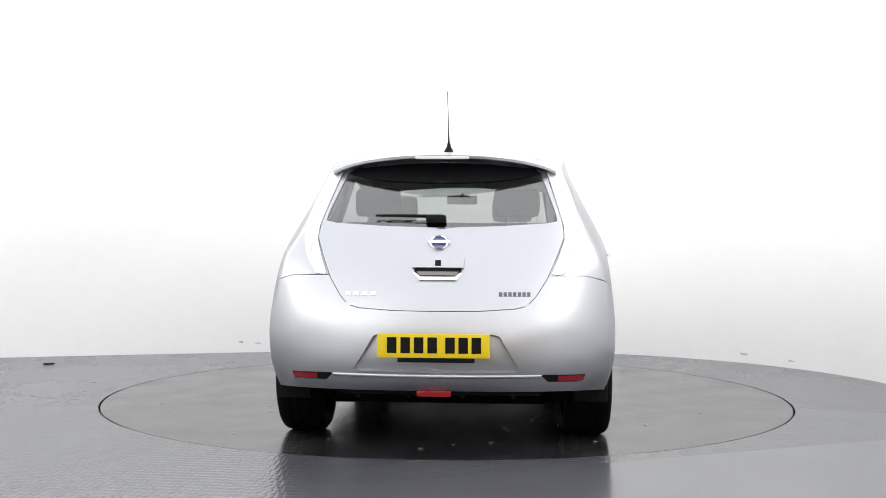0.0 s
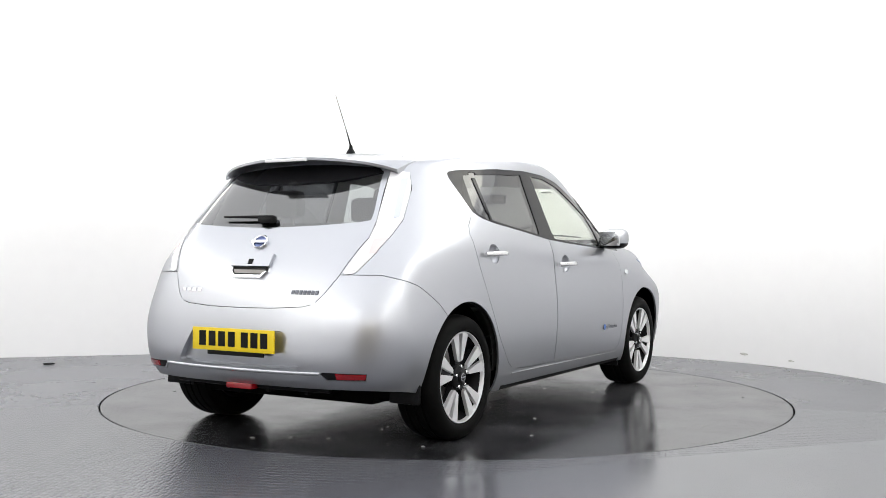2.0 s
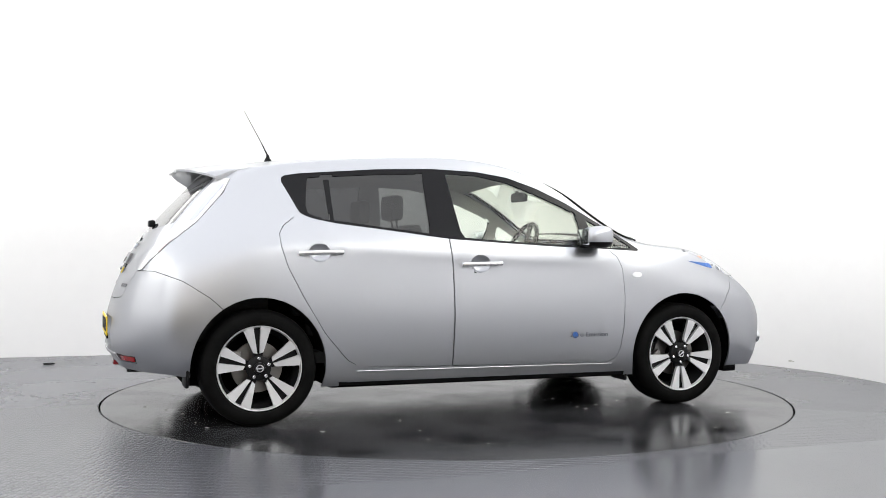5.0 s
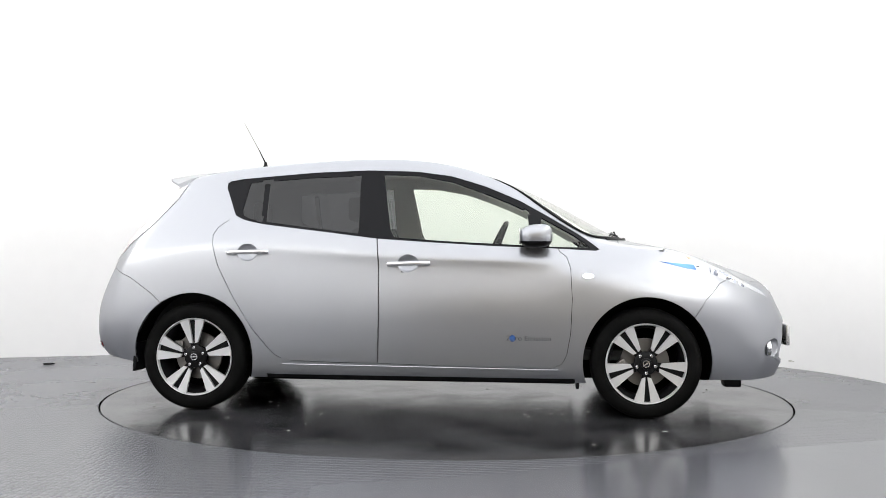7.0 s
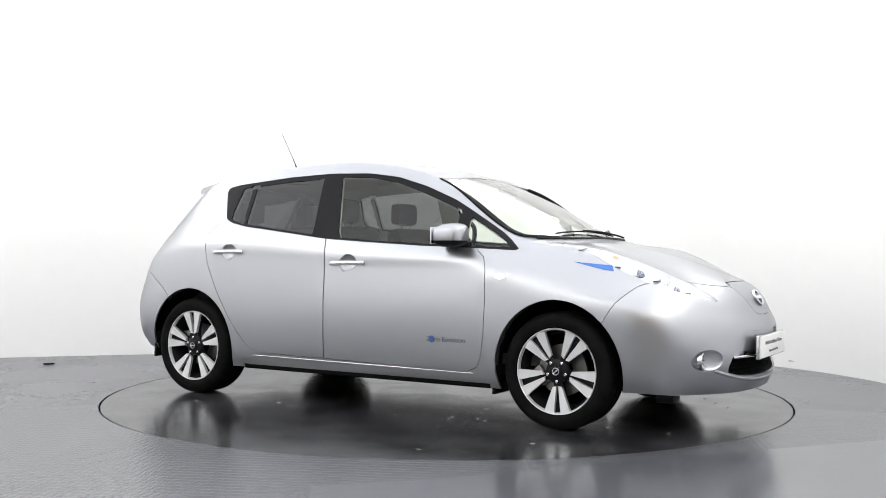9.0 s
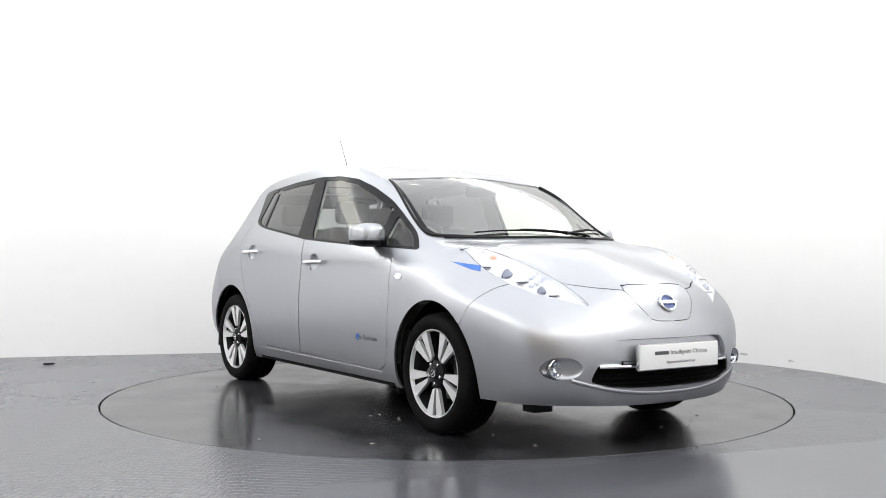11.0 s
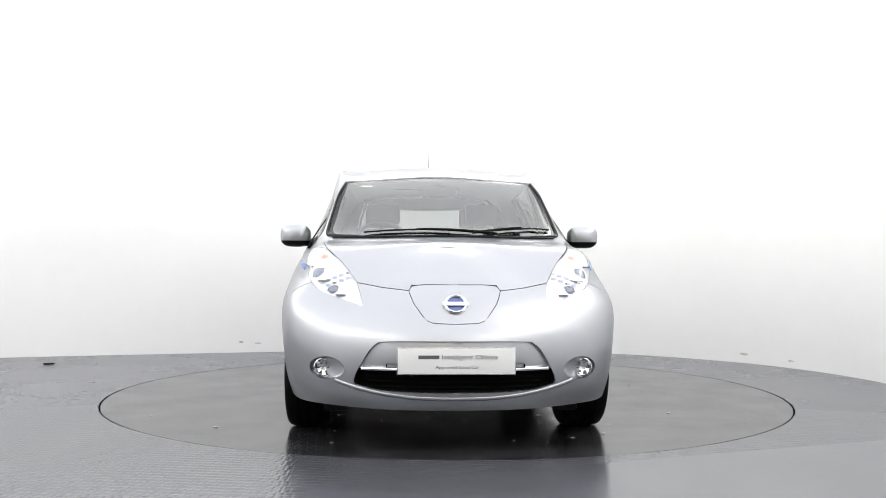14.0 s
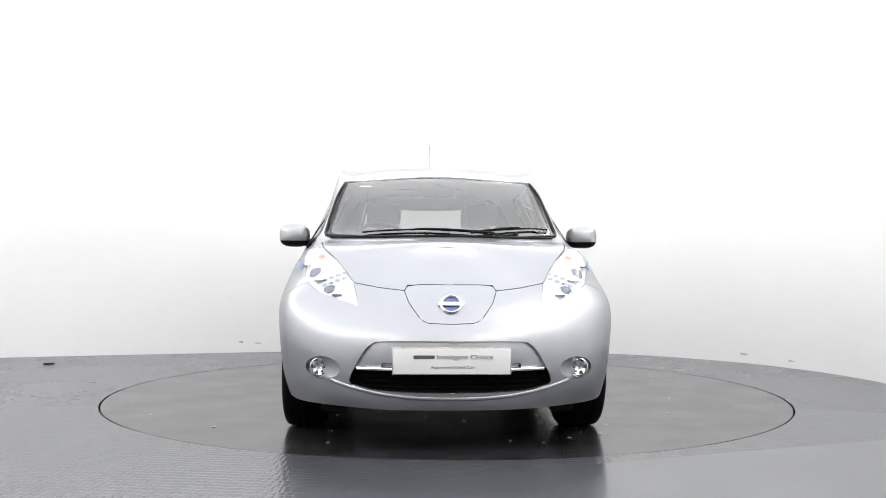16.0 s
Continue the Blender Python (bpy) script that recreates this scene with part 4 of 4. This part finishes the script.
    part("mirror_foot", bm, BLACK, mir, "black mounting foot")
    bm = bmesh.new()
    box(bm, 0.618, _s * 0.892, 1.06, 0.006, 0.145, 0.095, 0.002)
    part("mirror_glass", bm, CHROME, mir, "mirror glass")
    # mud flaps
    for _x, _zl, _zh in ((-1.725, 0.225, 0.40), (0.965, 0.165, 0.33)):
        bm = bmesh.new()
        box(bm, _x, _s * 0.745, (_zl + _zh) / 2, 0.02, 0.17, _zh - _zl, 0.006, None)
        for v in bm.verts:
            v.co.x -= 0.12 * max(0, (_zh - 0.08 - v.co.z)) - 0.0
        part("mud_flap", bm, BLACK, CAR, "black rubber mud flap")
    # wheel wells
    for _x in (-1.352, 1.356):
        bm = bmesh.new()
        arc = [(0.388 * math.cos(a), 0.395 * math.sin(a)) for a in np.linspace(radians(-14), radians(194), 30)]
        rows = [[bm.verts.new((_x + u, _s * w, 0.325 + v)) for u, v in arc] for w in (0.79, 0.56)]
        for i in range(len(arc) - 1):
            bm.faces.new((rows[0][i], rows[0][i + 1], rows[1][i + 1], rows[1][i]))
        bm.faces.new(rows[1])
        part("wheel_well", bm, DARK, CAR, "black wheel well liner")
for _s in (1, -1):
    bm = bmesh.new()
    pts = []
    for x in np.linspace(-0.8, 0.84, 24):
        p, nn = on_body(x, 0.283, "side")
        pts.append((x, _s * (p.y + 0.001), 0.283 - 0.006 * x))
    tube(bm, pts, 0.0045, 8)
    part("sill_moulding", bm, PAINT, CAR, "silver sill edge")
# ---- middle of the car
for a, b, c in (((-0.95, 0.95), (-0.8, 0.8), (0.19, 0.34)), ((-1.72, -0.9), (-0.55, 0.55), (0.2, 0.36)), ((-1.95, -1.7), (-0.5, 0.5), (0.285, 0.38)), ((0.9, 1.8), (-0.5, 0.5), (0.19, 0.34)), ((1.78, 2.04), (-0.5, 0.5), (0.225, 0.34)), ((1.76, 1.9), (-0.6, 0.6), (0.21, 0.3)), ((-1.86, -1.76), (-0.66, 0.66), (0.29, 0.36))):
    bm = bmesh.new()
    box(bm, sum(a) / 2, sum(b) / 2, sum(c) / 2, a[1] - a[0], b[1] - b[0], c[1] - c[0], 0.02)
    part("underbody_tray", bm, DARK, CAR, "black underbody tray")
bm = bmesh.new()
pts = []
for k in range(-9, 10):
    p, nn = on_body(abs(0.054 * k), 0.318, "rear")
    pts.append((p.x + 0.05, math.copysign(p.y, k) if k else 0.0, 0.305))
tube(bm, pts, 0.02, 8)
dif = part("rear_diffuser", bm, BLACK, CAR, "black rear lower valance")
bm = bmesh.new()
p, _ = on_body(0.0, 0.33, "rear")
box(bm, p.x + 0.03, 0.012, 0.299, 0.06, 0.165, 0.03, 0.008)
part("rear_fog_lamp", bm, RED, dif, "red centre fog lamp")
for _y in (-0.36, -0.12, 0.14, 0.38):
    bm = bmesh.new()
    box(bm, p.x + 0.12, _y, 0.292, 0.12, 0.02, 0.04, 0.006)
    part("diffuser_fin", bm, BLACK, dif)
for _s in (1, -1):
    bm = bmesh.new()
    box(bm, 1.88, _s * 0.575, 0.2, 0.10, 0.12, 0.065, 0.01)
    part("air_deflector", bm, BLACK, CAR, "small black air deflector under the bumper")
# spoiler
bm = bmesh.new()
rows = []
for k in range(-10, 11):
    t = k / 10
    w = 0.578 * t
    edge = -1.735 + 0.13 * t * t + 0.05 * t ** 6
    zt = 1.454 - 0.05 * t * t - 0.018 * t ** 8
    fr, _ = on_body(-1.36, abs(w), "top")
    rows.append([bm.verts.new(q) for q in ((-1.36, w, fr.z + 0.002), ((-1.36 + edge) / 2, w, (fr.z + zt) / 2 + 0.008), (edge, w, zt), (edge + 0.002, w, zt - 0.013), (-1.55, w, zt - 0.022), (-1.40, w, fr.z - 0.03))])
for a, b in zip(rows, rows[1:]):
    for i in range(6):
        bm.faces.new((a[i], a[(i + 1) % 6], b[(i + 1) % 6], b[i]))
bm.faces.new(rows[0])
bm.faces.new(rows[-1])
bmesh.ops.recalc_face_normals(bm, faces=bm.faces)
spo = part("roof_spoiler", bm, PAINT, CAR, "silver roof spoiler", 40)
bm = bmesh.new()
box(bm, -1.735, 0.0, 1.440, 0.02, 0.27, 0.016, 0.004)
part("brake_lamp", bm, WHITE, spo, "clear high brake lamp")
# ledge across the rear bumper, from reflector to reflector
pts = []
for k in range(-16, 17):
    w = 0.0305 * k
    p, nn = on_body(abs(w), 0.388, "rear")
    pts.append((p.x + 0.004, w, 0.388 - 0.004 * math.cos(3.2 * w)))
bm = bmesh.new()
tube(bm, pts, 0.010, 10)
part("bumper_ledge", bm, PAINT, CAR, "silver ledge across the bumper", 60)
# tailgate handle, emblem, lettering bars
hd = patch("tailgate_garnish", [(-0.122, 0.885), (0.122, 0.885), (0.128, 0.945), (-0.128, 0.945)], "rear", PAINT, CAR, 0.001, 0.014, 1, "silver tailgate garnish")
patch("handle_slot", [(-0.112, 0.86), (-0.085, 0.838), (0.085, 0.838), (0.112, 0.86), (0.112, 0.888), (-0.112, 0.888)], "rear", INK, hd, 0.001, 0.003, 1, "dark handle slot")
patch("slot_lip", [(-0.118, 0.862), (-0.088, 0.829), (0.088, 0.829), (0.118, 0.862), (0.106, 0.862), (0.083, 0.843), (-0.083, 0.843), (-0.106, 0.862)], "rear", CHROME, hd, 0.001, 0.012, 1, "chrome lip")
patch("slot_grip", [(-0.09, 0.852), (0.09, 0.852), (0.10, 0.87), (-0.10, 0.87)], "rear", STEEL, hd, 0.004, 0.002, 1, "grey grip pad")
patch("lock_button", [(-0.014, 0.893), (0.014, 0.893), (0.014, 0.918), (-0.014, 0.918)], "rear", INK, hd, 0.015, 0.002, 1, "black button")


def emblem(y, z, r, face):
    p, nn = on_body(abs(y), z, face)
    q = nn.to_track_quat("Z", "Y").to_matrix().to_4x4()
    m = Matrix.Translation(p + nn * 0.006) @ q
    bm = bmesh.new()
    n, rings = 40, []
    for ro, h in ((r, -0.006), (r, 0.004), (r * 0.9, 0.008), (r * 0.78, 0.005), (r * 0.75, -0.006)):
        rings.append([bm.verts.new(m @ Vector((ro * math.cos(a), ro * math.sin(a) * 0.88, h))) for a in np.linspace(0, 2 * math.pi, n, endpoint=False)])
    for a, b in zip(rings, rings[1:]):
        for i in range(n):
            bm.faces.new((a[i], a[(i + 1) % n], b[(i + 1) % n], b[i]))
    bmesh.ops.recalc_face_normals(bm, faces=bm.faces)
    e = part("emblem", bm, CHROME, CAR, "chrome ring emblem with a bar")
    across = q.to_3x3() @ Vector((1, 0, 0))
    bm = bmesh.new()
    ax = Vector((0, 1, 0))
    up = nn.cross(ax).normalized()
    mm = Matrix((( *ax, ), (*up,), (*nn,))).transposed().to_4x4()
    box(bm, 0, 0, 0.006, r * 2.25, r * 0.36, 0.008, 0.002, Matrix.Translation(p + nn * 0.004) @ mm)
    part("emblem_bar", bm, CHROME, e, "chrome bar")
    bm = bmesh.new()
    vs = [bm.verts.new(m @ Vector((r * 0.76 * math.cos(a), r * 0.67 * math.sin(a), -0.003))) for a in np.linspace(0, 2 * math.pi, 30, endpoint=False)]
    bm.faces.new(vs)
    part("emblem_field", bm, BLUE_PALE, e, "pale blue field")


emblem(0.0, 1.008, 0.047, "rear")
emblem(0.0, 0.714, 0.056, "front")
for _y0, _y1, _n in ((0.443, 0.285, 4), (-0.288, -0.443, 7)):
    for k in range(_n):
        a = _y0 + (_y1 - _y0) * (k + 0.1) / _n
        b = _y0 + (_y1 - _y0) * (k + 0.8) / _n
        lo_, hi_ = min(a, b), max(a, b)
        patch("badge_bar", [(lo_, 0.757), (hi_, 0.757), (hi_, 0.776), (lo_, 0.776)], "rear", CHROME_SOFT if _n == 4 else CHROME_DARK, CAR, 0.001, 0.003, 1, "small raised badge bar")
# plates
p, _ = on_body(0.1, 0.5, "rear")
plx = p.x - 0.004
bm = bmesh.new()
box(bm, plx, 0.012, 0.528, 0.008, 0.525, 0.112, 0.003)
plate = part("rear_number_plate", bm, YELLOW, CAR, "yellow number plate with black bars")
for _y in [0.206 - 0.063 * k for k in range(4)] + [-0.066 - 0.061 * k for k in range(3)]:
    bm = bmesh.new()
    box(bm, plx - 0.0045, _y, 0.531, 0.002, 0.044, 0.074)
    part("plate_bar", bm, INK, plate)
bm = bmesh.new()
box(bm, plx + 0.006, 0.0, 0.465, 0.01, 0.36, 0.03, 0.004)
part("plate_footer", bm, INK, plate, "black holder strip")
FPX = 2.292
bm = bmesh.new()
box(bm, FPX - 0.012, 0.0, 0.455, 0.022, 0.56, 0.13, 0.005)
fplate = part("front_show_plate", bm, CHROME_SOFT, CAR, "white show plate on a grey holder")
bm = bmesh.new()
box(bm, FPX - 0.06, 0.0, 0.455, 0.09, 0.22, 0.06, 0.005)
part("plate_bracket", bm, BLACK, fplate, "black bracket")
bm = bmesh.new()
box(bm, FPX + 0.002, 0.0, 0.455, 0.006, 0.548, 0.118, 0.002)
part("plate_face", bm, WHITE, fplate, "white plate face")
FACE = Matrix(((0, 0, 1, FPX + 0.0058), (1, 0, 0, 0), (0, 1, 0, 0), (0, 0, 0, 1)))
lettering("plate_words", "Intelligent Choice", 0.03, Matrix.Translation((0, 0.061, 0.474)) @ FACE, GREYINK, fplate, 0.261)
lettering("plate_small_words", "Approved Used Car", 0.02, Matrix.Translation((0, 0.004, 0.427)) @ FACE, GREYINK, fplate, 0.205)
bm = bmesh.new()
box(bm, FPX + 0.0056, -0.13, 0.474, 0.001, 0.098, 0.017)
part("plate_bar", bm, GREYINK, fplate, "grey bar in place of a name")
# badge on the right-hand front door
p, nn = on_body(0.67, 0.46, "side")
lettering("door_badge", "Zero Emission", 0.04, Matrix(((1, 0, 0, 0.67), (0, 0, -1, -p.y - 0.003), (0, 1, 0, 0.462), (0, 0, 0, 1))), CHROME_DARK, CAR, 0.26)
patch("badge_dot", ellipse(0.575, 0.462, 0.017, 0.02), "side", BLUE, CAR, 0.001, 0.003, -1, "blue round badge")
# grille bar
bm = bmesh.new()
pts = []
for k in range(-10, 11):
    p, nn = on_body(abs(0.0445 * k), 0.412, "front")
    pts.append((p.x - 0.012, 0.0445 * k, 0.412))
tube(bm, pts, 0.010, 8)
part("grille_bar", bm, CHROME, CAR, "chrome grille bar")
for _k in range(3):
    bm = bmesh.new()
    pts = []
    for k in range(-9, 10):
        p, nn = on_body(abs(0.046 * k), 0.34, "front")
        pts.append((p.x - 0.04, 0.046 * k, 0.325 + 0.024 * _k))
    tube(bm, pts, 0.005, 6)
    part("grille_slat", bm, DARK, CAR, "black intake slat")
# chin ledge under the intake, from scoop to scoop
bm = bmesh.new()
pts = []
for k in range(-14, 15):
    w = 0.57 * k / 14
    z = 0.278 + 0.075 * abs(k / 14) ** 2.6
    p, nn = on_body(abs(w), z, "front")
    pts.append((p.x - 0.0115, w, z - 0.003))
tube(bm, pts, 0.014, 10)
part("chin_ledge", bm, PAINT, CAR, "silver ledge under the intake", 60)
# wipers, cowl, antenna
bm = bmesh.new()
pts = []
for y in np.linspace(-0.64, 0.64, 17):
    xx = 1.275 - 0.02 * (y / 0.42) ** 2 - 0.10 * abs(y / 0.64) ** 4
    p, nn = on_body(xx, abs(y), "top")
    pts.append((p.x, y, p.z + 0.002))
tube(bm, pts, 0.009, 8)
part("cowl_strip", bm, BLACK, CAR, "black cowl strip")
for _s in (1, -1):
    pts = []
    for x, w in smooth_curve([(1.2, 0.50), (1.12, 0.615), (1.04, 0.675), (0.9, 0.672), (0.66, 0.635), (0.52, 0.606), (0.455, 0.595)], 4):
        p, nn = on_body(x, w, "top")
        pts.append((p.x + nn.x * 0.001, _s * (p.y + nn.y * 0.001), p.z + nn.z * 0.001))
    bm = bmesh.new()
    tube(bm, pts, 0.012, 8, 0.6)
    part("windscreen_trim", bm, BLACK, CAR, "black rubber windscreen side trim")
for y0, y1, x0, x1 in ((-0.46, 0.26, 1.16, 1.225), (0.16, 0.63, 1.235, 1.02)):
    bm = bmesh.new()
    pts = []
    for k in range(9):
        t = k / 8
        y, x = y0 + (y1 - y0) * t, x0 + (x1 - x0) * t
        p, nn = on_body(x, abs(y), "top")
        pts.append((p.x + nn.x * 0.009, y, p.z + 0.009))
    tube(bm, pts, 0.005, 6)
    wp = part("windscreen_wiper", bm, BLACK, CAR, "black windscreen wiper")
    bm = bmesh.new()
    tube(bm, [(q[0] + 0.018, q[1] + 0.03, q[2] + 0.004) for q in pts[3:]] + [(1.285, pts[-1][1] + 0.05, pts[-1][2] - 0.01)] if y0 < 0 else [(q[0] + 0.012, q[1], q[2] + 0.006) for q in pts[:6]], 0.006, 6)
    part("wiper_arm", bm, BLACK, wp)
bm = bmesh.new()
lathe(bm, [(0.028, 0.0), (0.024, 0.012), (0.012, 0.03), (0.009, 0.05)], 16, "z", (-1.15, 0, 1.524))
ant = part("antenna_base", bm, BLACK, CAR, "black roof antenna base")
bm = bmesh.new()
tube(bm, [(-1.15, 0, 1.565), (-1.19, 0, 1.645)], 0.0055, 8, 0.6)
tube(bm, [(-1.19, 0, 1.645), (-1.3, 0, 1.842)], 0.0027, 6, 0.8)
part("antenna_rod", bm, BLACK, ant, "thin black antenna rod")
bm = bmesh.new()
pts = []
for k in range(9):
    y = -0.01 + 0.33 * k / 8
    p, nn = on_body(abs(y), 1.128 + 0.004 * k / 8, "rear")
    pts.append((p.x + nn.x * 0.02, y, p.z + 0.012))
tube(bm, pts, 0.010, 8, 0.55)
rw = part("rear_wiper", bm, BLACK, CAR, "black rear wiper")
bm = bmesh.new()
p, nn = on_body(0.0, 1.125, "rear")
box(bm, p.x + nn.x * 0.02, 0.02, 1.128, 0.04, 0.10, 0.04, 0.012)
part("wiper_pivot", bm, BLACK, rw)
# ---- cabin
bm = bmesh.new()
vs = box(bm, 0.86, 0, 0.84, 0.72, 1.42, 0.26, 0.05)
for v in bm.verts:
    if v.co.z > 0.9:
        v.co.z += 0.06 * (v.co.x - 0.5)
part("dashboard", bm, CLOTH, CAR, "black dashboard")
bm = bmesh.new()
n, m = 36, 8
c = Vector((0.44, -0.37, 0.985))
ax = Vector((-0.9, 0, 0.43)).normalized()
e1 = Vector((0, 1, 0))
e2 = ax.cross(e1)
R = []
for i in range(n):
    a = 2 * math.pi * i / n
    d = e1 * math.cos(a) + e2 * math.sin(a)
    R.append([bm.verts.new(c + d * (0.182 + 0.015 * math.cos(b)) + ax * 0.015 * math.sin(b)) for b in (2 * math.pi * j / m for j in range(m))])
for i in range(n):
    for j in range(m):
        bm.faces.new((R[i][j], R[(i + 1) % n][j], R[(i + 1) % n][(j + 1) % m], R[i][(j + 1) % m]))
sw = part("steering_wheel", bm, BLACK, CAR, "black steering wheel")
bm = bmesh.new()
tube(bm, [c - e1 * 0.17, c - ax * 0.02, c + e1 * 0.17], 0.016, 6)
tube(bm, [c - ax * 0.02, c - e2 * 0.17], 0.016, 6)
tube(bm, [c, c - ax * 0.2], 0.04, 8)
part("wheel_spokes", bm, BLACK, sw)


def seat(y, x, wide, heads):
    bm = bmesh.new()
    box(bm, x, y, 0.55, 0.5, wide, 0.17, 0.05)
    s = part("seat", bm, CLOTH, CAR, "dark cloth seat with headrest")
    bm = bmesh.new()
    box(bm, 0, 0, 0.27, 0.13, wide * 0.96, 0.56, 0.05, Matrix.Translation((x - 0.27, y, 0.6)) @ Matrix.Rotation(radians(-18), 4, "Y"))
    part("backrest", bm, CLOTH, s)
    for h in heads:
        bm = bmesh.new()
        box(bm, x - 0.49, y + h, 1.235, 0.09, 0.25, 0.16, 0.04)
        part("headrest", bm, CLOTH, s)
        for d in (-0.05, 0.05):
            bm = bmesh.new()
            tube(bm, [(x - 0.45, y + h + d, 1.06), (x - 0.485, y + h + d, 1.18)], 0.007, 6)
            part("headrest_post", bm, STEEL, s)


seat(0.36, 0.05, 0.52, (0.0,))
seat(-0.36, 0.05, 0.52, (0.0,))
seat(0.0, -0.78, 1.24, (-0.38, 0.38))
bm = bmesh.new()
box(bm, -1.5, 0, 0.7, 0.5, 1.2, 0.5, 0.04)
box(bm, 0.0, 0, 0.36, 2.6, 1.5, 0.06)
part("cabin_floor", bm, CLOTH, CAR, "black cabin floor and luggage tray")
bm = bmesh.new()
box(bm, 0.60, 0.0, 1.345, 0.03, 0.22, 0.065, 0.012)
tube(bm, [(0.60, 0, 1.36), (0.575, 0, 1.383)], 0.012, 6)
part("rear_view_mirror", bm, BLACK, CAR, "black rear view mirror")
bm = bmesh.new()
p, nn = on_body(0.53, 0.46, "top")
mm = Matrix((Vector((0, 1, 0)), nn.cross(Vector((0, 1, 0))).normalized(), nn)).transposed().to_4x4()
box(bm, 0, 0, 0, 0.07, 0.026, 0.001, 0, Matrix.Translation((p.x, -p.y, p.z)) @ Matrix.Translation(-0.006 * nn) @ mm)
part("windscreen_sticker", bm, WHITE, CAR, "small white sticker")


# ---- wheels: built round the hub, outer face to +y
def wheel():
    bm = bmesh.new()
    lathe(bm, [(0.222, -0.012), (0.216, -0.03), (0.204, -0.05), (0.198, -0.17), (0.215, -0.19)], 60, "y")
    w = part("wheel", bm, ALLOY_DARK, CAR, "five-arm alloy wheel with dark pockets")
    bm = bmesh.new()
    lathe(bm, [(0.229, -0.008), (0.2355, 0.004), (0.233, 0.009), (0.228, 0.008), (0.225, -0.002), (0.222, -0.012)], 72, "y")
    part("rim_edge", bm, ALLOY, w, "bright machined rim edge")
    bm = bmesh.new()
    prof = [(0.231, -0.004), (0.240, 0.012), (0.255, 0.018), (0.278, 0.019), (0.295, 0.014), (0.309, 0.004), (0.316, -0.008), (0.3205, -0.025)]
    for y in (-0.055, -0.10, -0.15):
        prof += [(0.322, y + 0.014), (0.322, y + 0.005), (0.315, y + 0.004), (0.315, y - 0.004), (0.322, y - 0.005)]
    prof += [(0.3205, -0.185), (0.314, -0.202), (0.295, -0.218), (0.25, -0.222), (0.219, -0.2)]
    lathe(bm, prof, 72, "y")
    part("tyre", bm, RUBBER, w, "black road tyre", 28)
    bm = bmesh.new()
    for a in range(5):
        t = math.pi / 2 + 2 * math.pi * a / 5
        at = lambda r, d: (r * math.cos(t + d), r * math.sin(t + d))
        pts = [at(0.04, -0.5), at(0.12, -0.28), at(0.222, -0.30), at(0.226, 0.0), at(0.222, 0.30), at(0.12, 0.28), at(0.04, 0.5)]
        prism(bm, pts, lambda u, v, d: (u, -0.022 - d, v), 0.03)
    lathe(bm, [(0.07, -0.03), (0.066, -0.012), (0.05, -0.004), (0.034, -0.002)], 32, "y")
    bmesh.ops.recalc_face_normals(bm, faces=bm.faces)
    part("spoke_web", bm, ALLOY_DARK, w, "dark grey spoke pockets")
    for a in range(5):
        for s in (-1, 1):
            t = math.pi / 2 + 2 * math.pi * a / 5
            ca, sa = math.cos(t), math.sin(t)
            pts = [(u * ca - s * v * sa, u * sa + s * v * ca) for u, v in ((0.080, 0.006), (0.2255, 0.0195), (0.222, 0.048), (0.212, 0.075), (0.086, 0.027))]
            bm = bmesh.new()
            prism(bm, pts, lambda u, v, d: (u, (-0.012 + 0.016 * min(1, math.hypot(u, v) / 0.2)) - d, v), 0.02)
            bmesh.ops.recalc_face_normals(bm, faces=bm.faces)
            part("spoke", bm, ALLOY, w, "", 20)
    bm = bmesh.new()
    lathe(bm, [(0.033, -0.006), (0.032, 0.002), (0.024, 0.006), (0.0005, 0.0075)], 32, "y")
    part("hub_cap", bm, ALLOY_DARK, w, "dark hub cap")
    bm = bmesh.new()
    lathe(bm, [(0.021, 0.006), (0.021, 0.0095), (0.016, 0.0095), (0.016, 0.006)], 28, "y")
    box(bm, 0, 0.009, 0, 0.046, 0.003, 0.008)
    part("hub_emblem", bm, CHROME, w, "chrome ring emblem")
    for a in range(5):
        t = math.pi / 2 + 2 * math.pi * a / 5
        bm = bmesh.new()
        lathe(bm, [(0.009, -0.012), (0.009, 0.002), (0.006, 0.005), (0.0004, 0.005)], 12, "y", (0.055 * math.cos(t), 0, 0.055 * math.sin(t)))
        part("wheel_nut", bm, CHROME, w)
    bm = bmesh.new()
    lathe(bm, [(0.06, -0.085), (0.142, -0.085), (0.142, -0.105), (0.06, -0.105)], 48, "y")
    part("brake_disc", bm, STEEL, w, "steel brake disc")
    bm = bmesh.new()
    box(bm, 0.115, -0.08, 0.045, 0.06, 0.05, 0.11, 0.012)
    part("brake_caliper", bm, STEEL, w, "grey brake caliper")
    bm = bmesh.new()
    rr = lathe(bm, [(0.2, -0.165), (0.02, -0.165)], 40, "y")
    part("wheel_back", bm, DARK, w, "dark inner side")
    return w


WHEEL = wheel()
WHEEL.matrix_basis = pose(-1.35, 0.846, 0.322)
copy_thing(WHEEL, pose(1.35, 0.846, 0.322, 0, 36, 0))
copy_thing(WHEEL, pose(-1.35, -0.846, 0.322, 0, 4, 180))
copy_thing(WHEEL, pose(1.35, -0.846, 0.322, 0, 38, 180))

motions()
